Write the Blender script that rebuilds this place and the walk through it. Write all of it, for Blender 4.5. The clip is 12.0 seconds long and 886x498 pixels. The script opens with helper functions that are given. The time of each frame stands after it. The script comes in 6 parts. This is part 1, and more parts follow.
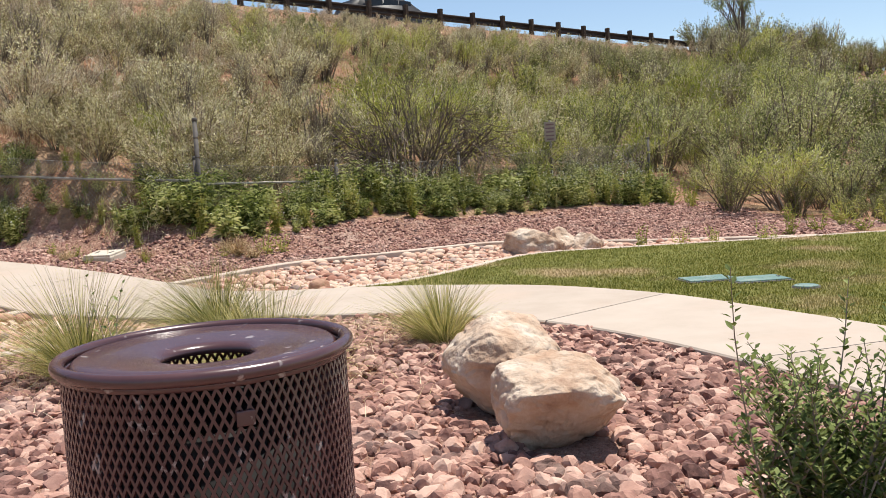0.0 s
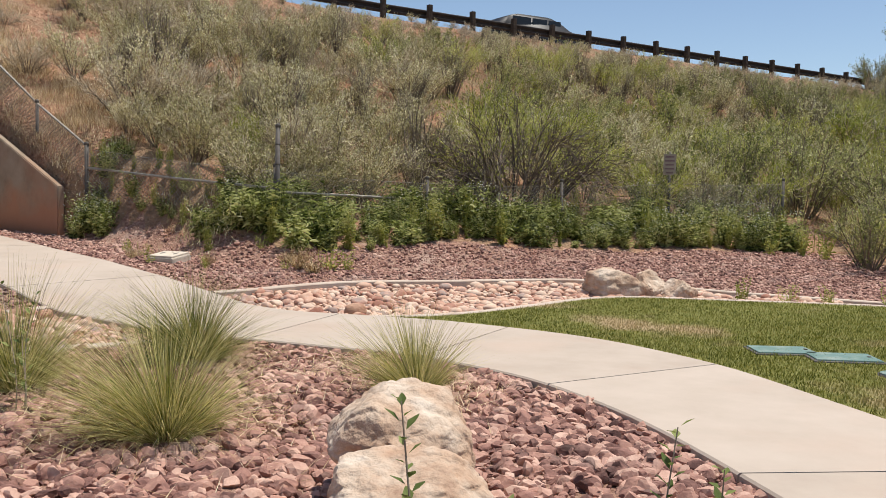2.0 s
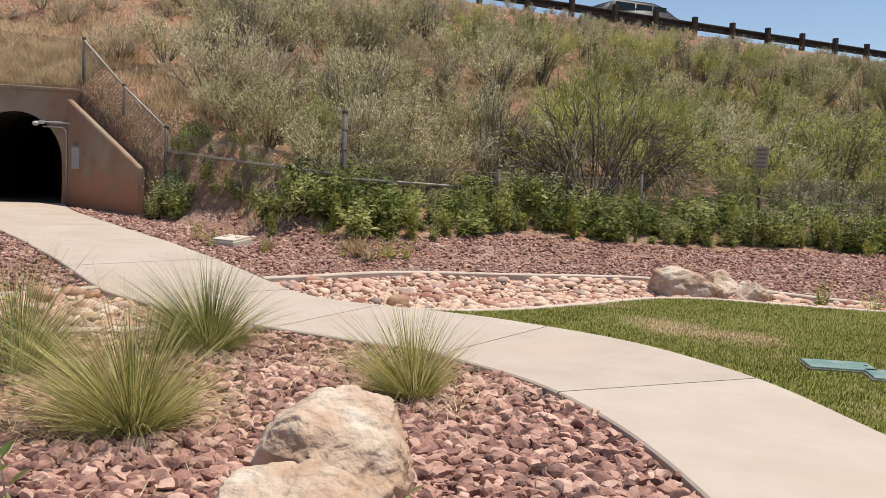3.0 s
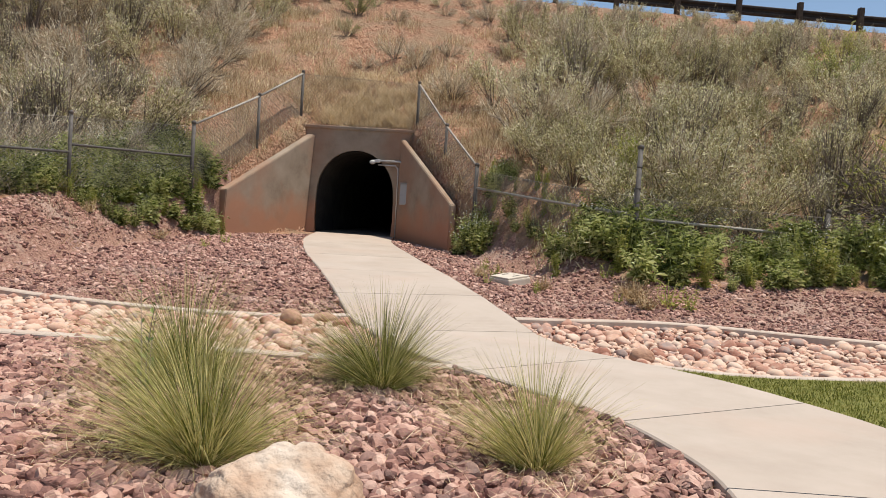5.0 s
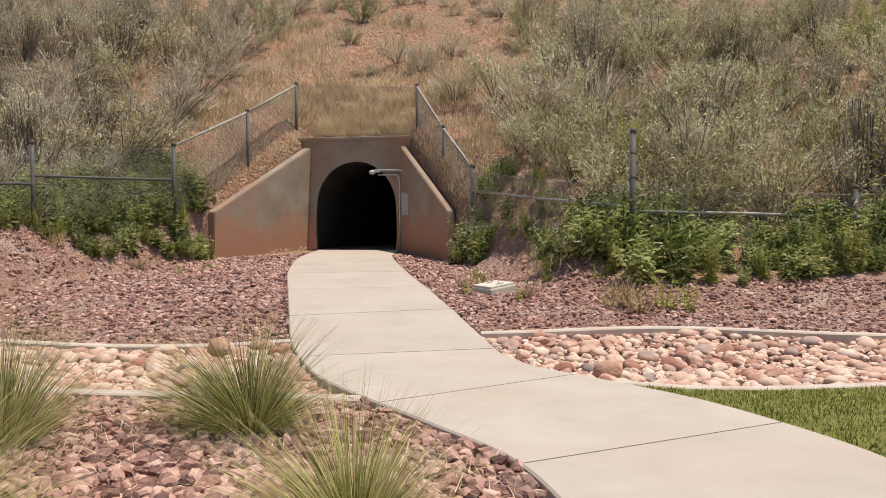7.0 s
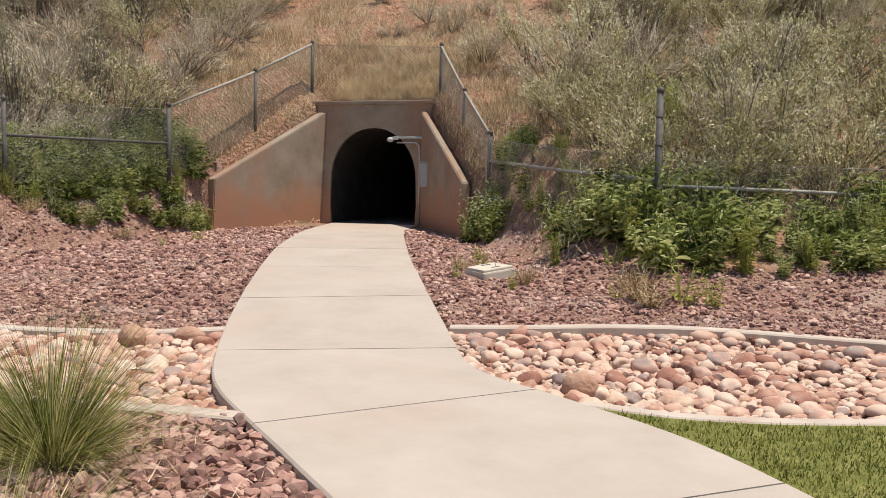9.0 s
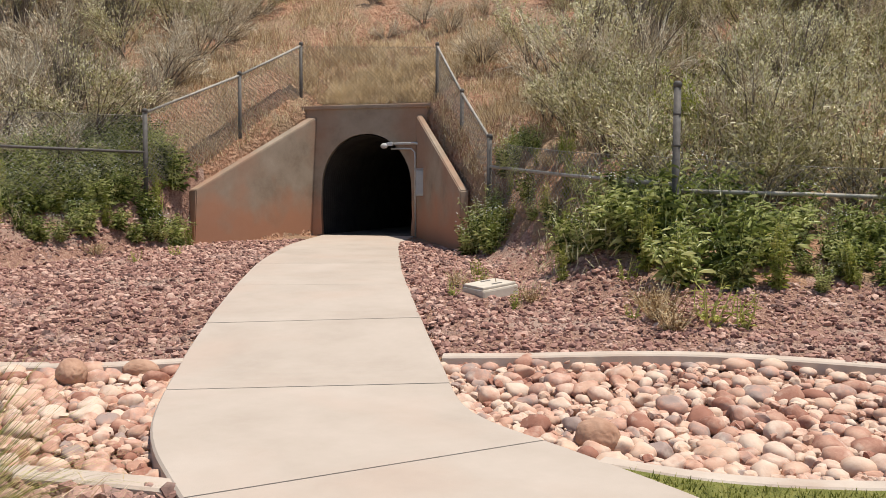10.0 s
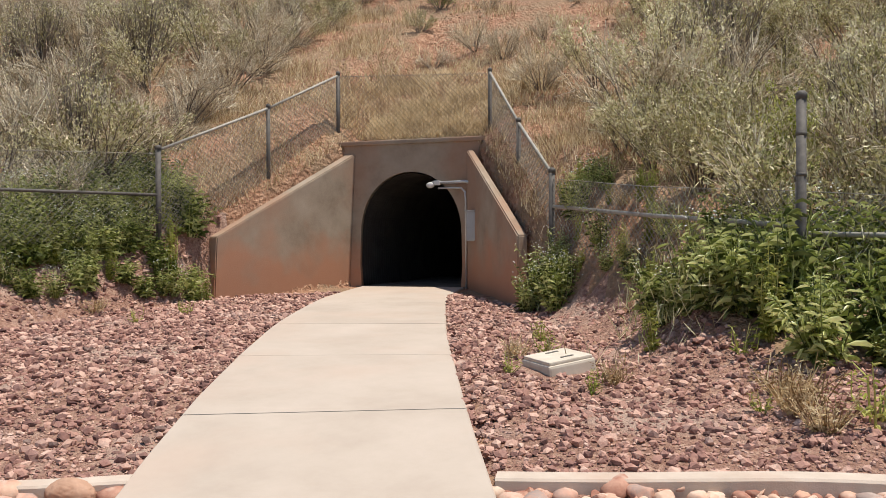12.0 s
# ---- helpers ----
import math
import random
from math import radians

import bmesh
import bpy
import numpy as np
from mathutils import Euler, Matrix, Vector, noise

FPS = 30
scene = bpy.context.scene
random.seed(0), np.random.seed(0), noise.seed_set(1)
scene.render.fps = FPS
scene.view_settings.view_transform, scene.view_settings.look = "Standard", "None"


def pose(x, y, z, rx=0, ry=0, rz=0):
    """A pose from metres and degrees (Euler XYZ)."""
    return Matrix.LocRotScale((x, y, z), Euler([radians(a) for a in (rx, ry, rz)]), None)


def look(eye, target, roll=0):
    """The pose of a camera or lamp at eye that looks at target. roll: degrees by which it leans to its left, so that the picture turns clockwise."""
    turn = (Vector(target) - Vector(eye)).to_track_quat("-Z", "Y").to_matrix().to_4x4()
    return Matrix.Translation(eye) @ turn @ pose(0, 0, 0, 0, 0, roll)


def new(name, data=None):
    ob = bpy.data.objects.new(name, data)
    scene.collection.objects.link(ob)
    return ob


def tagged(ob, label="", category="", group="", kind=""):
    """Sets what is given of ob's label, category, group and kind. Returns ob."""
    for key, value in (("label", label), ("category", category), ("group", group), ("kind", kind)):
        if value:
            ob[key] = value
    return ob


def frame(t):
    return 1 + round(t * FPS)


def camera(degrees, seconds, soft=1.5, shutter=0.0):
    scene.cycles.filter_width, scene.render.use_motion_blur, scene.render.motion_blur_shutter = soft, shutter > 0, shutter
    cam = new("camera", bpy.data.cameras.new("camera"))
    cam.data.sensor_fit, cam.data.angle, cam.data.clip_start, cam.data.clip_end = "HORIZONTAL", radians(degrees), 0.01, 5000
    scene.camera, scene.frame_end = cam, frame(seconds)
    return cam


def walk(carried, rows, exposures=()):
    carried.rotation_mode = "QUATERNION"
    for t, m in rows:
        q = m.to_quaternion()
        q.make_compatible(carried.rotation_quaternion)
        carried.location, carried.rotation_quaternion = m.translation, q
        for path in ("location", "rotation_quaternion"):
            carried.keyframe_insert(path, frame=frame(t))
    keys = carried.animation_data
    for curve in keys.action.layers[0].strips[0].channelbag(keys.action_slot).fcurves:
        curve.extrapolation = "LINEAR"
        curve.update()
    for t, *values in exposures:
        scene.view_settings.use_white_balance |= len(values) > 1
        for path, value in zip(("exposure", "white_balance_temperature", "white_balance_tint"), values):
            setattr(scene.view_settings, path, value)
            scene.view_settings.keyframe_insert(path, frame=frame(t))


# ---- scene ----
cam = camera(53.2, 12.0, soft=0.55)
PATH = [
    (0, (0.105, 0.057, 1.262), (0.060, 2.049, 1.090), -3.4),
    (0.5, (0.365, 0.418, 1.234), (0.413, 2.411, 1.066), -3.7),
    (1, (0.602, 0.717, 1.238), (0.548, 2.709, 1.069), -2.0),
    (1.5, (0.868, 0.955, 1.268), (0.675, 2.940, 1.121), -0.5),
    (2, (1.191, 1.137, 1.287), (0.800, 3.095, 1.168), 1.1),
    (2.5, (1.464, 1.415, 1.318), (0.979, 3.351, 1.190), 2.0),
    (3, (1.757, 1.622, 1.334), (1.131, 3.515, 1.180), 2.4),
    (3.5, (2.049, 1.928, 1.339), (1.306, 3.777, 1.172), 2.6),
    (3.7, (2.146, 2.063, 1.338), (1.314, 3.875, 1.179), 3.4),
    (5.3, (2.639, 3.268, 1.312), (1.217, 4.673, 1.245), 2.9),
    (5.5, (2.647, 3.451, 1.321), (1.215, 4.846, 1.281), 2.1),
    (6, (2.600, 3.866, 1.296), (1.165, 5.259, 1.250), 1.7),
    (6.5, (2.641, 4.295, 1.268), (1.197, 5.678, 1.214), 1.0),
    (7, (2.647, 4.677, 1.264), (1.172, 6.026, 1.187), -0.2),
    (7.5, (2.630, 5.104, 1.237), (1.124, 6.416, 1.136), -0.3),
    (7.7, (2.623, 5.270, 1.230), (1.092, 6.550, 1.102), 0.4),
    (9.3, (1.883, 6.544, 1.218), (0.306, 7.767, 1.087), 0.9),
    (9.5, (1.714, 6.672, 1.216), (0.139, 7.898, 1.088), 0.7),
    (10, (1.404, 7.012, 1.211), (-0.177, 8.232, 1.098), 0.3),
    (10.5, (1.052, 7.314, 1.217), (-0.558, 8.498, 1.117), -0.2),
    (11, (0.706, 7.619, 1.224), (-0.919, 8.784, 1.202), -0.6),
    (11.5, (0.330, 7.932, 1.249), (-1.310, 9.076, 1.247), -0.3),
    (12, (-0.072, 8.178, 1.246), (-1.729, 9.296, 1.231), -0.2),
]
walk(cam, [(t, look(eye, target, roll)) for t, eye, target, roll in PATH], exposures=((0, 0.31, 6600, 10), (0.5, 0.14, 6600, 10), (1.0, 0.12, 6600, 10), (2.0, 0.07, 6600, 10), (7.5, 0.05, 6600, 10), (10.5, 0.08, 6600, 10), (12, 0.14, 6600, 10)))

# ---- world, sun, exposure ----
SUN_EL, SUN_TO = radians(74), Vector((0.80, 0.60, 0)).normalized()
world = bpy.data.worlds.new("sky_world")
scene.world = world
world.use_nodes = True
wn, wl = world.node_tree.nodes, world.node_tree.links
sky = wn.new("ShaderNodeTexSky")
sky.sky_type = "NISHITA"
sky.sun_disc = False
sky.sun_elevation = SUN_EL
sky.sun_rotation = math.atan2(SUN_TO.x, SUN_TO.y)
sky.altitude = 900
sky.dust_density = 0.6
wl.new(sky.outputs[0], wn["Background"].inputs[0])
wn["Background"].inputs[1].default_value = 0.118
sun_data = bpy.data.lights.new("sun", "SUN")
sun_data.energy, sun_data.angle, sun_data.color = 4.95, radians(0.53), (1.0, 0.95, 0.87)
sun = new("sun", sun_data)
sun_dir = Vector((SUN_TO.x * math.cos(SUN_EL), SUN_TO.y * math.cos(SUN_EL), math.sin(SUN_EL)))
sun.matrix_world = look(sun_dir * 60, (0, 0, 0))

# ---- materials ----
def material(name, stops, scale=6.0, rough=0.85, bump=0.3, bump_scale=40.0, metal=0.0, detail=6.0, stain=None,
             island=0.0, objvar=0.0, distance=0.02, translucent=0.0, spec=0.3):
    m = bpy.data.materials.new(name)
    m.use_nodes = True
    n, l = m.node_tree.nodes, m.node_tree.links
    b = n["Principled BSDF"]
    tc = n.new("ShaderNodeTexCoord")
    geo = n.new("ShaderNodeNewGeometry")
    src = geo.outputs["Position"]
    nz = n.new("ShaderNodeTexNoise")
    nz.inputs["Scale"].default_value, nz.inputs["Detail"].default_value = scale, detail
    nz.inputs["Roughness"].default_value = 0.65
    l.new(src, nz.inputs["Vector"])
    ramp = n.new("ShaderNodeValToRGB")
    els = ramp.color_ramp.elements
    while len(els) < len(stops):
        els.new(0.5)
    for e, (p, c) in zip(els, stops):
        e.position, e.color = p, (*c, 1)
    fac = nz.outputs["Fac"]
    if island or objvar:
        add = n.new("ShaderNodeMath")
        add.operation = "MULTIPLY_ADD"
        oi = n.new("ShaderNodeObjectInfo")
        l.new(geo.outputs["Random Per Island"] if island else oi.outputs["Random"], add.inputs[0])
        k = island or objvar
        if island and objvar:
            ad0 = n.new("ShaderNodeMath")
            ad0.operation = "MULTIPLY_ADD"
            l.new(oi.outputs["Random"], ad0.inputs[0])
            ad0.inputs[1].default_value = objvar
            sh0 = n.new("ShaderNodeMath")
            sh0.operation = "ADD"
            sh0.inputs[1].default_value = -objvar / 2
            l.new(fac, sh0.inputs[0])
            l.new(sh0.outputs[0], ad0.inputs[2])
            fac = ad0.outputs[0]
        add.inputs[1].default_value = k
        sh = n.new("ShaderNodeMath")
        sh.operation = "ADD"
        l.new(fac, sh.inputs[0])
        sh.inputs[1].default_value = -k / 2
        l.new(sh.outputs[0], add.inputs[2])
        fac = add.outputs[0]
    l.new(fac, ramp.inputs["Fac"])
    col = ramp.outputs["Color"]
    if stain:
        sc, lo, hi, c2, amount = stain
        n2 = n.new("ShaderNodeTexNoise")
        n2.inputs["Scale"].default_value, n2.inputs["Detail"].default_value = sc, 8
        l.new(src, n2.inputs["Vector"])
        mr = n.new("ShaderNodeMapRange")
        mr.inputs["From Min"].default_value, mr.inputs["From Max"].default_value = lo, hi
        mr.inputs["To Max"].default_value = amount
        l.new(n2.outputs["Fac"], mr.inputs["Value"])
        mx = n.new("ShaderNodeMixRGB")
        mx.inputs["Color2"].default_value = (*c2, 1)
        l.new(mr.outputs[0], mx.inputs["Fac"])
        l.new(col, mx.inputs["Color1"])
        col = mx.outputs["Color"]
    l.new(col, b.inputs["Base Color"])
    b.inputs["Roughness"].default_value, b.inputs["Metallic"].default_value = rough, metal
    b.inputs["Specular IOR Level"].default_value = spec
    if bump:
        nb = n.new("ShaderNodeTexNoise")
        nb.inputs["Scale"].default_value, nb.inputs["Detail"].default_value = bump_scale, 6
        l.new(src, nb.inputs["Vector"])
        bp = n.new("ShaderNodeBump")
        bp.inputs["Strength"].default_value, bp.inputs["Distance"].default_value = bump, distance
        l.new(nb.outputs["Fac"], bp.inputs["Height"])
        l.new(bp.outputs[0], b.inputs["Normal"])
    if translucent:
        tr = n.new("ShaderNodeBsdfTranslucent")
        l.new(col, tr.inputs["Color"])
        ms = n.new("ShaderNodeMixShader")
        ms.inputs["Fac"].default_value = translucent
        l.new(b.outputs[0], ms.inputs[1])
        l.new(tr.outputs[0], ms.inputs[2])
        l.new(ms.outputs[0], n["Material Output"].inputs["Surface"])
    return m


M = {}
M["soil"] = material("hill_soil", [(0.3, (0.16, 0.075, 0.042)), (0.48, (0.35, 0.185, 0.11)), (0.66, (0.52, 0.32, 0.205))], 9.0, 0.95, 1.0, 18, detail=12, distance=0.10, stain=(1.4, 0.44, 0.58, (0.30, 0.205, 0.125), 0.8))
M["bed"] = material("gravel_bed_soil", [(0.3, (0.17, 0.083, 0.058)), (0.5, (0.34, 0.19, 0.135)), (0.72, (0.52, 0.345, 0.25))], 22, 0.95, 1.0, 55, detail=10, distance=0.04, stain=(1.3, 0.5, 0.64, (0.54, 0.41, 0.33), 0.5))
M["stone_red"] = material("red_lava_stone", [(0.12, (0.085, 0.042, 0.036)), (0.34, (0.26, 0.135, 0.108)), (0.58, (0.42, 0.234, 0.178)), (0.88, (0.61, 0.405, 0.315))], 9, 0.92, 0.6, 90, island=0.68, distance=0.006, stain=(1.6, 0.54, 0.68, (0.60, 0.46, 0.38), 0.3))
M["stone_red_one"] = material("red_lava_stone_single", [(0.12, (0.085, 0.042, 0.036)), (0.34, (0.27, 0.140, 0.112)), (0.58, (0.43, 0.240, 0.182)), (0.88, (0.61, 0.405, 0.315))], 9, 0.92, 0.6, 90, objvar=0.8, distance=0.006, stain=(1.6, 0.54, 0.68, (0.64, 0.48, 0.385), 0.3))
M["cobble"] = material("river_cobble", [(0.08, (0.33, 0.15, 0.10)), (0.26, (0.52, 0.30, 0.21)), (0.46, (0.62, 0.42, 0.30)), (0.66, (0.67, 0.51, 0.39)), (0.84, (0.53, 0.30, 0.215)), (0.97, (0.34, 0.25, 0.21))], 5, 0.75, 0.35, 60, objvar=0.9, distance=0.006, stain=(12, 0.55, 0.75, (0.72, 0.62, 0.50), 0.5))
M["cobble_many"] = material("river_cobble_rest", [(0.08, (0.33, 0.15, 0.10)), (0.26, (0.52, 0.30, 0.21)), (0.46, (0.62, 0.42, 0.30)), (0.66, (0.67, 0.51, 0.39)), (0.84, (0.53, 0.30, 0.215)), (0.97, (0.34, 0.25, 0.21))], 5, 0.75, 0.35, 60, island=0.9, distance=0.006, stain=(12, 0.55, 0.75, (0.72, 0.62, 0.50), 0.5))
M["boulder"] = material("sandstone_boulder", [(0.28, (0.26, 0.15, 0.10)), (0.42, (0.45, 0.31, 0.215)), (0.56, (0.57, 0.45, 0.345)), (0.72, (0.70, 0.61, 0.51))], 3.4, 0.9, 1.0, 14, detail=12, distance=0.04, stain=(3, 0.52, 0.66, (0.48, 0.30, 0.19), 0.5))
M["cobble_orange"] = material("orange_cobble", [(0.3, (0.34, 0.18, 0.11)), (0.7, (0.50, 0.31, 0.21))], 6, 0.75, 0.4, 50, distance=0.006)
M["concrete"] = material("path_concrete", [(0.3, (0.415, 0.342, 0.277)), (0.5, (0.455, 0.380, 0.31)), (0.75, (0.50, 0.42, 0.348))], 1.6, 0.9, 0.25, 180, distance=0.003, objvar=0.16, stain=(0.9, 0.5, 0.68, (0.48, 0.35, 0.27), 0.38))
M["kerb"] = material("kerb_concrete", [(0.3, (0.45, 0.36, 0.285)), (0.7, (0.58, 0.485, 0.395))], 3, 0.9, 0.4, 120, distance=0.004, stain=(2.5, 0.5, 0.7, (0.46, 0.30, 0.22), 0.5))
M["wall"] = material("headwall_concrete", [(0.3, (0.23, 0.175, 0.125)), (0.5, (0.31, 0.245, 0.18)), (0.75, (0.38, 0.305, 0.23))], 2.2, 0.9, 0.35, 60, distance=0.006, stain=(0.9, 0.47, 0.62, (0.34, 0.185, 0.115), 0.55))


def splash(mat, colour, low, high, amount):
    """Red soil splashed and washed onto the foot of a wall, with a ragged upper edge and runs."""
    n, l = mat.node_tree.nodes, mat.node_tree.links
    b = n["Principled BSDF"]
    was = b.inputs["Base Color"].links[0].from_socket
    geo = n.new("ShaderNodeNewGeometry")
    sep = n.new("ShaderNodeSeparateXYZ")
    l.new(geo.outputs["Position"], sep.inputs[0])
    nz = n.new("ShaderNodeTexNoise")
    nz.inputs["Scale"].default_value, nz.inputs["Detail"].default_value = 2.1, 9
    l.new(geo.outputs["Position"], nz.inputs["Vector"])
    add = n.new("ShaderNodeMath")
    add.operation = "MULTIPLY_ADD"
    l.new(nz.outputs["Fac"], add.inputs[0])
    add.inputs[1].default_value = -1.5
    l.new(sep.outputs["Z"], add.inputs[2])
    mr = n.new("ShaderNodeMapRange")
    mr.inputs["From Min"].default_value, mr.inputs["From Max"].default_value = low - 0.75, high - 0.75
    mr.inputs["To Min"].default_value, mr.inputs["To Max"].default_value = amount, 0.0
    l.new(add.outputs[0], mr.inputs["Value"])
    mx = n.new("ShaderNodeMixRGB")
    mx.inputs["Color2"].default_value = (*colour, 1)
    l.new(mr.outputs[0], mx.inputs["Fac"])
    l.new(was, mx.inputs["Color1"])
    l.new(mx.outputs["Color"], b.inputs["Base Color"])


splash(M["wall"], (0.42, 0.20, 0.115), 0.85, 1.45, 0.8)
# near-black: the tunnel's inner shade is put into the steel's colour
M["tunnel"] = material("shaded_tunnel_steel", [(0.3, (0.022, 0.019, 0.017)), (0.7, (0.055, 0.048, 0.042))], 3, 0.8, 0.3, 40, metal=0.2)
M["tunnel_floor"] = material("tunnel_floor_dirt", [(0.3, (0.12, 0.09, 0.07)), (0.7, (0.22, 0.17, 0.13))], 3, 0.95, 0.3, 60)
M["galv"] = material("galvanised_steel", [(0.3, (0.27, 0.245, 0.205)), (0.7, (0.44, 0.41, 0.35))], 14, 0.65, 0.1, 90, metal=0.1)
M["wire"] = material("fence_wire", [(0.3, (0.22, 0.20, 0.165)), (0.7, (0.38, 0.345, 0.29))], 14, 0.8, 0)
M["post_dark"] = material("weathered_steel_post", [(0.3, (0.075, 0.068, 0.060)), (0.7, (0.15, 0.135, 0.12))], 14, 0.7, 0.1, 90, metal=0.1)
# timber and beam darkened: the rail's backlit side is put into these colours
M["timber"] = material("shaded_guardrail_timber", [(0.3, (0.035, 0.027, 0.02)), (0.7, (0.10, 0.075, 0.055))], 8, 0.9, 0.4, 60)
M["beam"] = material("shaded_guardrail_steel", [(0.3, (0.022, 0.018, 0.016)), (0.7, (0.05, 0.04, 0.033))], 5, 0.75, 0.2, 60, metal=0.1)
M["asphalt"] = material("asphalt", [(0.3, (0.04, 0.04, 0.04)), (0.7, (0.07, 0.068, 0.065))], 8, 0.9, 0.3, 120)
M["can"] = material("brown_coated_steel", [(0.3, (0.070, 0.030, 0.030)), (0.7, (0.10, 0.046, 0.045))], 8, 0.24, 0.12, 160, distance=0.002, spec=0.7, stain=(26, 0.64, 0.70, (0.38, 0.33, 0.31), 0.75))
M["can_liner"] = material("dark_liner", [(0.3, (0.012, 0.011, 0.011)), (0.7, (0.025, 0.023, 0.022))], 8, 0.6, 0)
M["box"] = material("beige_concrete_box", [(0.3, (0.50, 0.43, 0.34)), (0.7, (0.64, 0.57, 0.47))], 6, 0.85, 0.2, 90, distance=0.003)
M["lid"] = material("teal_plastic_lid", [(0.3, (0.11, 0.19, 0.165)), (0.7, (0.18, 0.27, 0.235))], 6, 0.6, 0.2, 90, distance=0.003, stain=(6, 0.5, 0.7, (0.36, 0.36, 0.30), 0.5))
M["panel"] = material("grey_electric_box", [(0.3, (0.30, 0.30, 0.30)), (0.7, (0.38, 0.38, 0.375))], 6, 0.5, 0.1, 90, metal=0.2)
M["conduit"] = material("steel_conduit", [(0.3, (0.48, 0.47, 0.45)), (0.7, (0.62, 0.61, 0.59))], 8, 0.4, 0.05, 90, metal=0.5)
M["lamp"] = material("white_lamp_glass", [(0.3, (0.45, 0.43, 0.41)), (0.7, (0.6, 0.58, 0.55))], 8, 0.4, 0)
M["sign"] = material("faded_sign", [(0.3, (0.32, 0.27, 0.21)), (0.7, (0.40, 0.345, 0.275))], 8, 0.6, 0)
M["sign_ink"] = material("faded_sign_ink", [(0.3, (0.20, 0.12, 0.12)), (0.7, (0.25, 0.16, 0.16))], 8, 0.5, 0)
M["turf"] = material("turf_soil", [(0.3, (0.10, 0.105, 0.020)), (0.5, (0.18, 0.18, 0.042)), (0.75, (0.30, 0.265, 0.09))], 9, 0.95, 0.8, 90, stain=(0.55, 0.54, 0.64, (0.44, 0.32, 0.19), 0.85))
M["lawn"] = material("lawn_blades", [(0.25, (0.10, 0.115, 0.014)), (0.5, (0.26, 0.26, 0.045)), (0.75, (0.46, 0.41, 0.13))], 2.6, 0.7, 0, island=0.6, translucent=0.3, stain=(0.55, 0.54, 0.64, (0.50, 0.37, 0.20), 0.8))
def LEAF(name, a, b, c, rough=0.75, island=0.55, spec=0.3, plant=0.4, through_light=0.32):
    return material(name, [(0.2, a), (0.5, b), (0.85, c)], 2.5, rough, 0, island=island, objvar=plant, translucent=through_light, spec=spec)



M["sage"] = LEAF("sage_leaf", (0.22, 0.195, 0.075), (0.52, 0.47, 0.22), (0.86, 0.80, 0.54), 0.6, 0.85)
M["green"] = LEAF("willow_leaf", (0.11, 0.13, 0.032), (0.33, 0.345, 0.11), (0.68, 0.66, 0.34), 0.7, 0.65)
M["yellowgreen"] = LEAF("rabbitbrush_leaf", (0.19, 0.215, 0.03), (0.46, 0.475, 0.10), (0.74, 0.71, 0.28), 0.75, 0.6)
M["drytwig"] = LEAF("dry_brush", (0.22, 0.16, 0.095), (0.54, 0.43, 0.28), (0.84, 0.72, 0.54), 0.8, 0.7)
M["straw"] = LEAF("dry_grass", (0.28, 0.18, 0.085), (0.64, 0.49, 0.28), (0.90, 0.78, 0.54), 0.8, 0.9)
M["weed"] = LEAF("dock_leaf", (0.06, 0.085, 0.016), (0.31, 0.355, 0.08), (0.68, 0.69, 0.32), 0.36, 0.9, 0.6, 0.4, 0.34)
M["weed_light"] = LEAF("weed_light_leaf", (0.18, 0.21, 0.035), (0.40, 0.42, 0.09), (0.62, 0.58, 0.22), 0.6, 0.6)
M["flower"] = material("white_flower", [(0.3, (0.6, 0.62, 0.58)), (0.7, (0.75, 0.76, 0.72))], 8, 0.8, 0)
M["bunch"] = LEAF("bunch_grass", (0.075, 0.095, 0.016), (0.29, 0.29, 0.06), (0.66, 0.58, 0.26), 0.65, 1.0)
M["drystem"] = material("dry_stem", [(0.2, (0.28, 0.215, 0.14)), (0.5, (0.56, 0.47, 0.32)), (0.8, (0.82, 0.74, 0.57))], 2.5, 0.9, 0, island=0.7)
M["bark"] = material("grey_bark", [(0.3, (0.20, 0.16, 0.12)), (0.7, (0.38, 0.315, 0.24))], 12, 0.95, 0, island=0.4)
M["bark_dark"] = material("dark_bark", [(0.3, (0.10, 0.08, 0.065)), (0.7, (0.23, 0.18, 0.14))], 12, 0.95, 0, island=0.4)
M["roseleaf"] = LEAF("young_shrub_leaf", (0.10, 0.14, 0.035), (0.235, 0.285, 0.085), (0.44, 0.47, 0.21))
M["carpaint"] = material("black_car_paint", [(0.3, (0.012, 0.014, 0.018)), (0.7, (0.018, 0.02, 0.025))], 3, 0.5, 0)
M["glass"] = material("dark_car_glass", [(0.3, (0.02, 0.025, 0.03)), (0.7, (0.03, 0.035, 0.04))], 3, 0.08, 0)
M["rubber"] = material("tyre_rubber", [(0.3, (0.015, 0.015, 0.015)), (0.7, (0.025, 0.025, 0.025))], 9, 0.8, 0.1)

# ---- plan: u runs along the headwall, v from the tunnel's mouth towards the walker ----
OX, OY = -11.57, 15.33
UX, UY, VX, VY = 0.805, 0.593, 0.593, -0.805
RAIL0, RAILD, RAILN = (2.937, 40.651), (0.7353, 0.6777), (-0.6777, 0.7353)   # guardrail line and the way uphill


def W(u, v):
    return OX + u * UX + v * VX, OY + u * UY + v * VY


def uv(x, y):
    return (x - OX) * UX + (y - OY) * UY, (x - OX) * VX + (y - OY) * VY


def rise(a):
    """Climb of the road along the guardrail."""
    return -0.0094 * a + 0.0166 * np.maximum(-14.0 - a, 0)


def smooth(a, b, x):
    t = np.clip((x - a) / (b - a), 0, 1)
    return t * t * (3 - 2 * t)


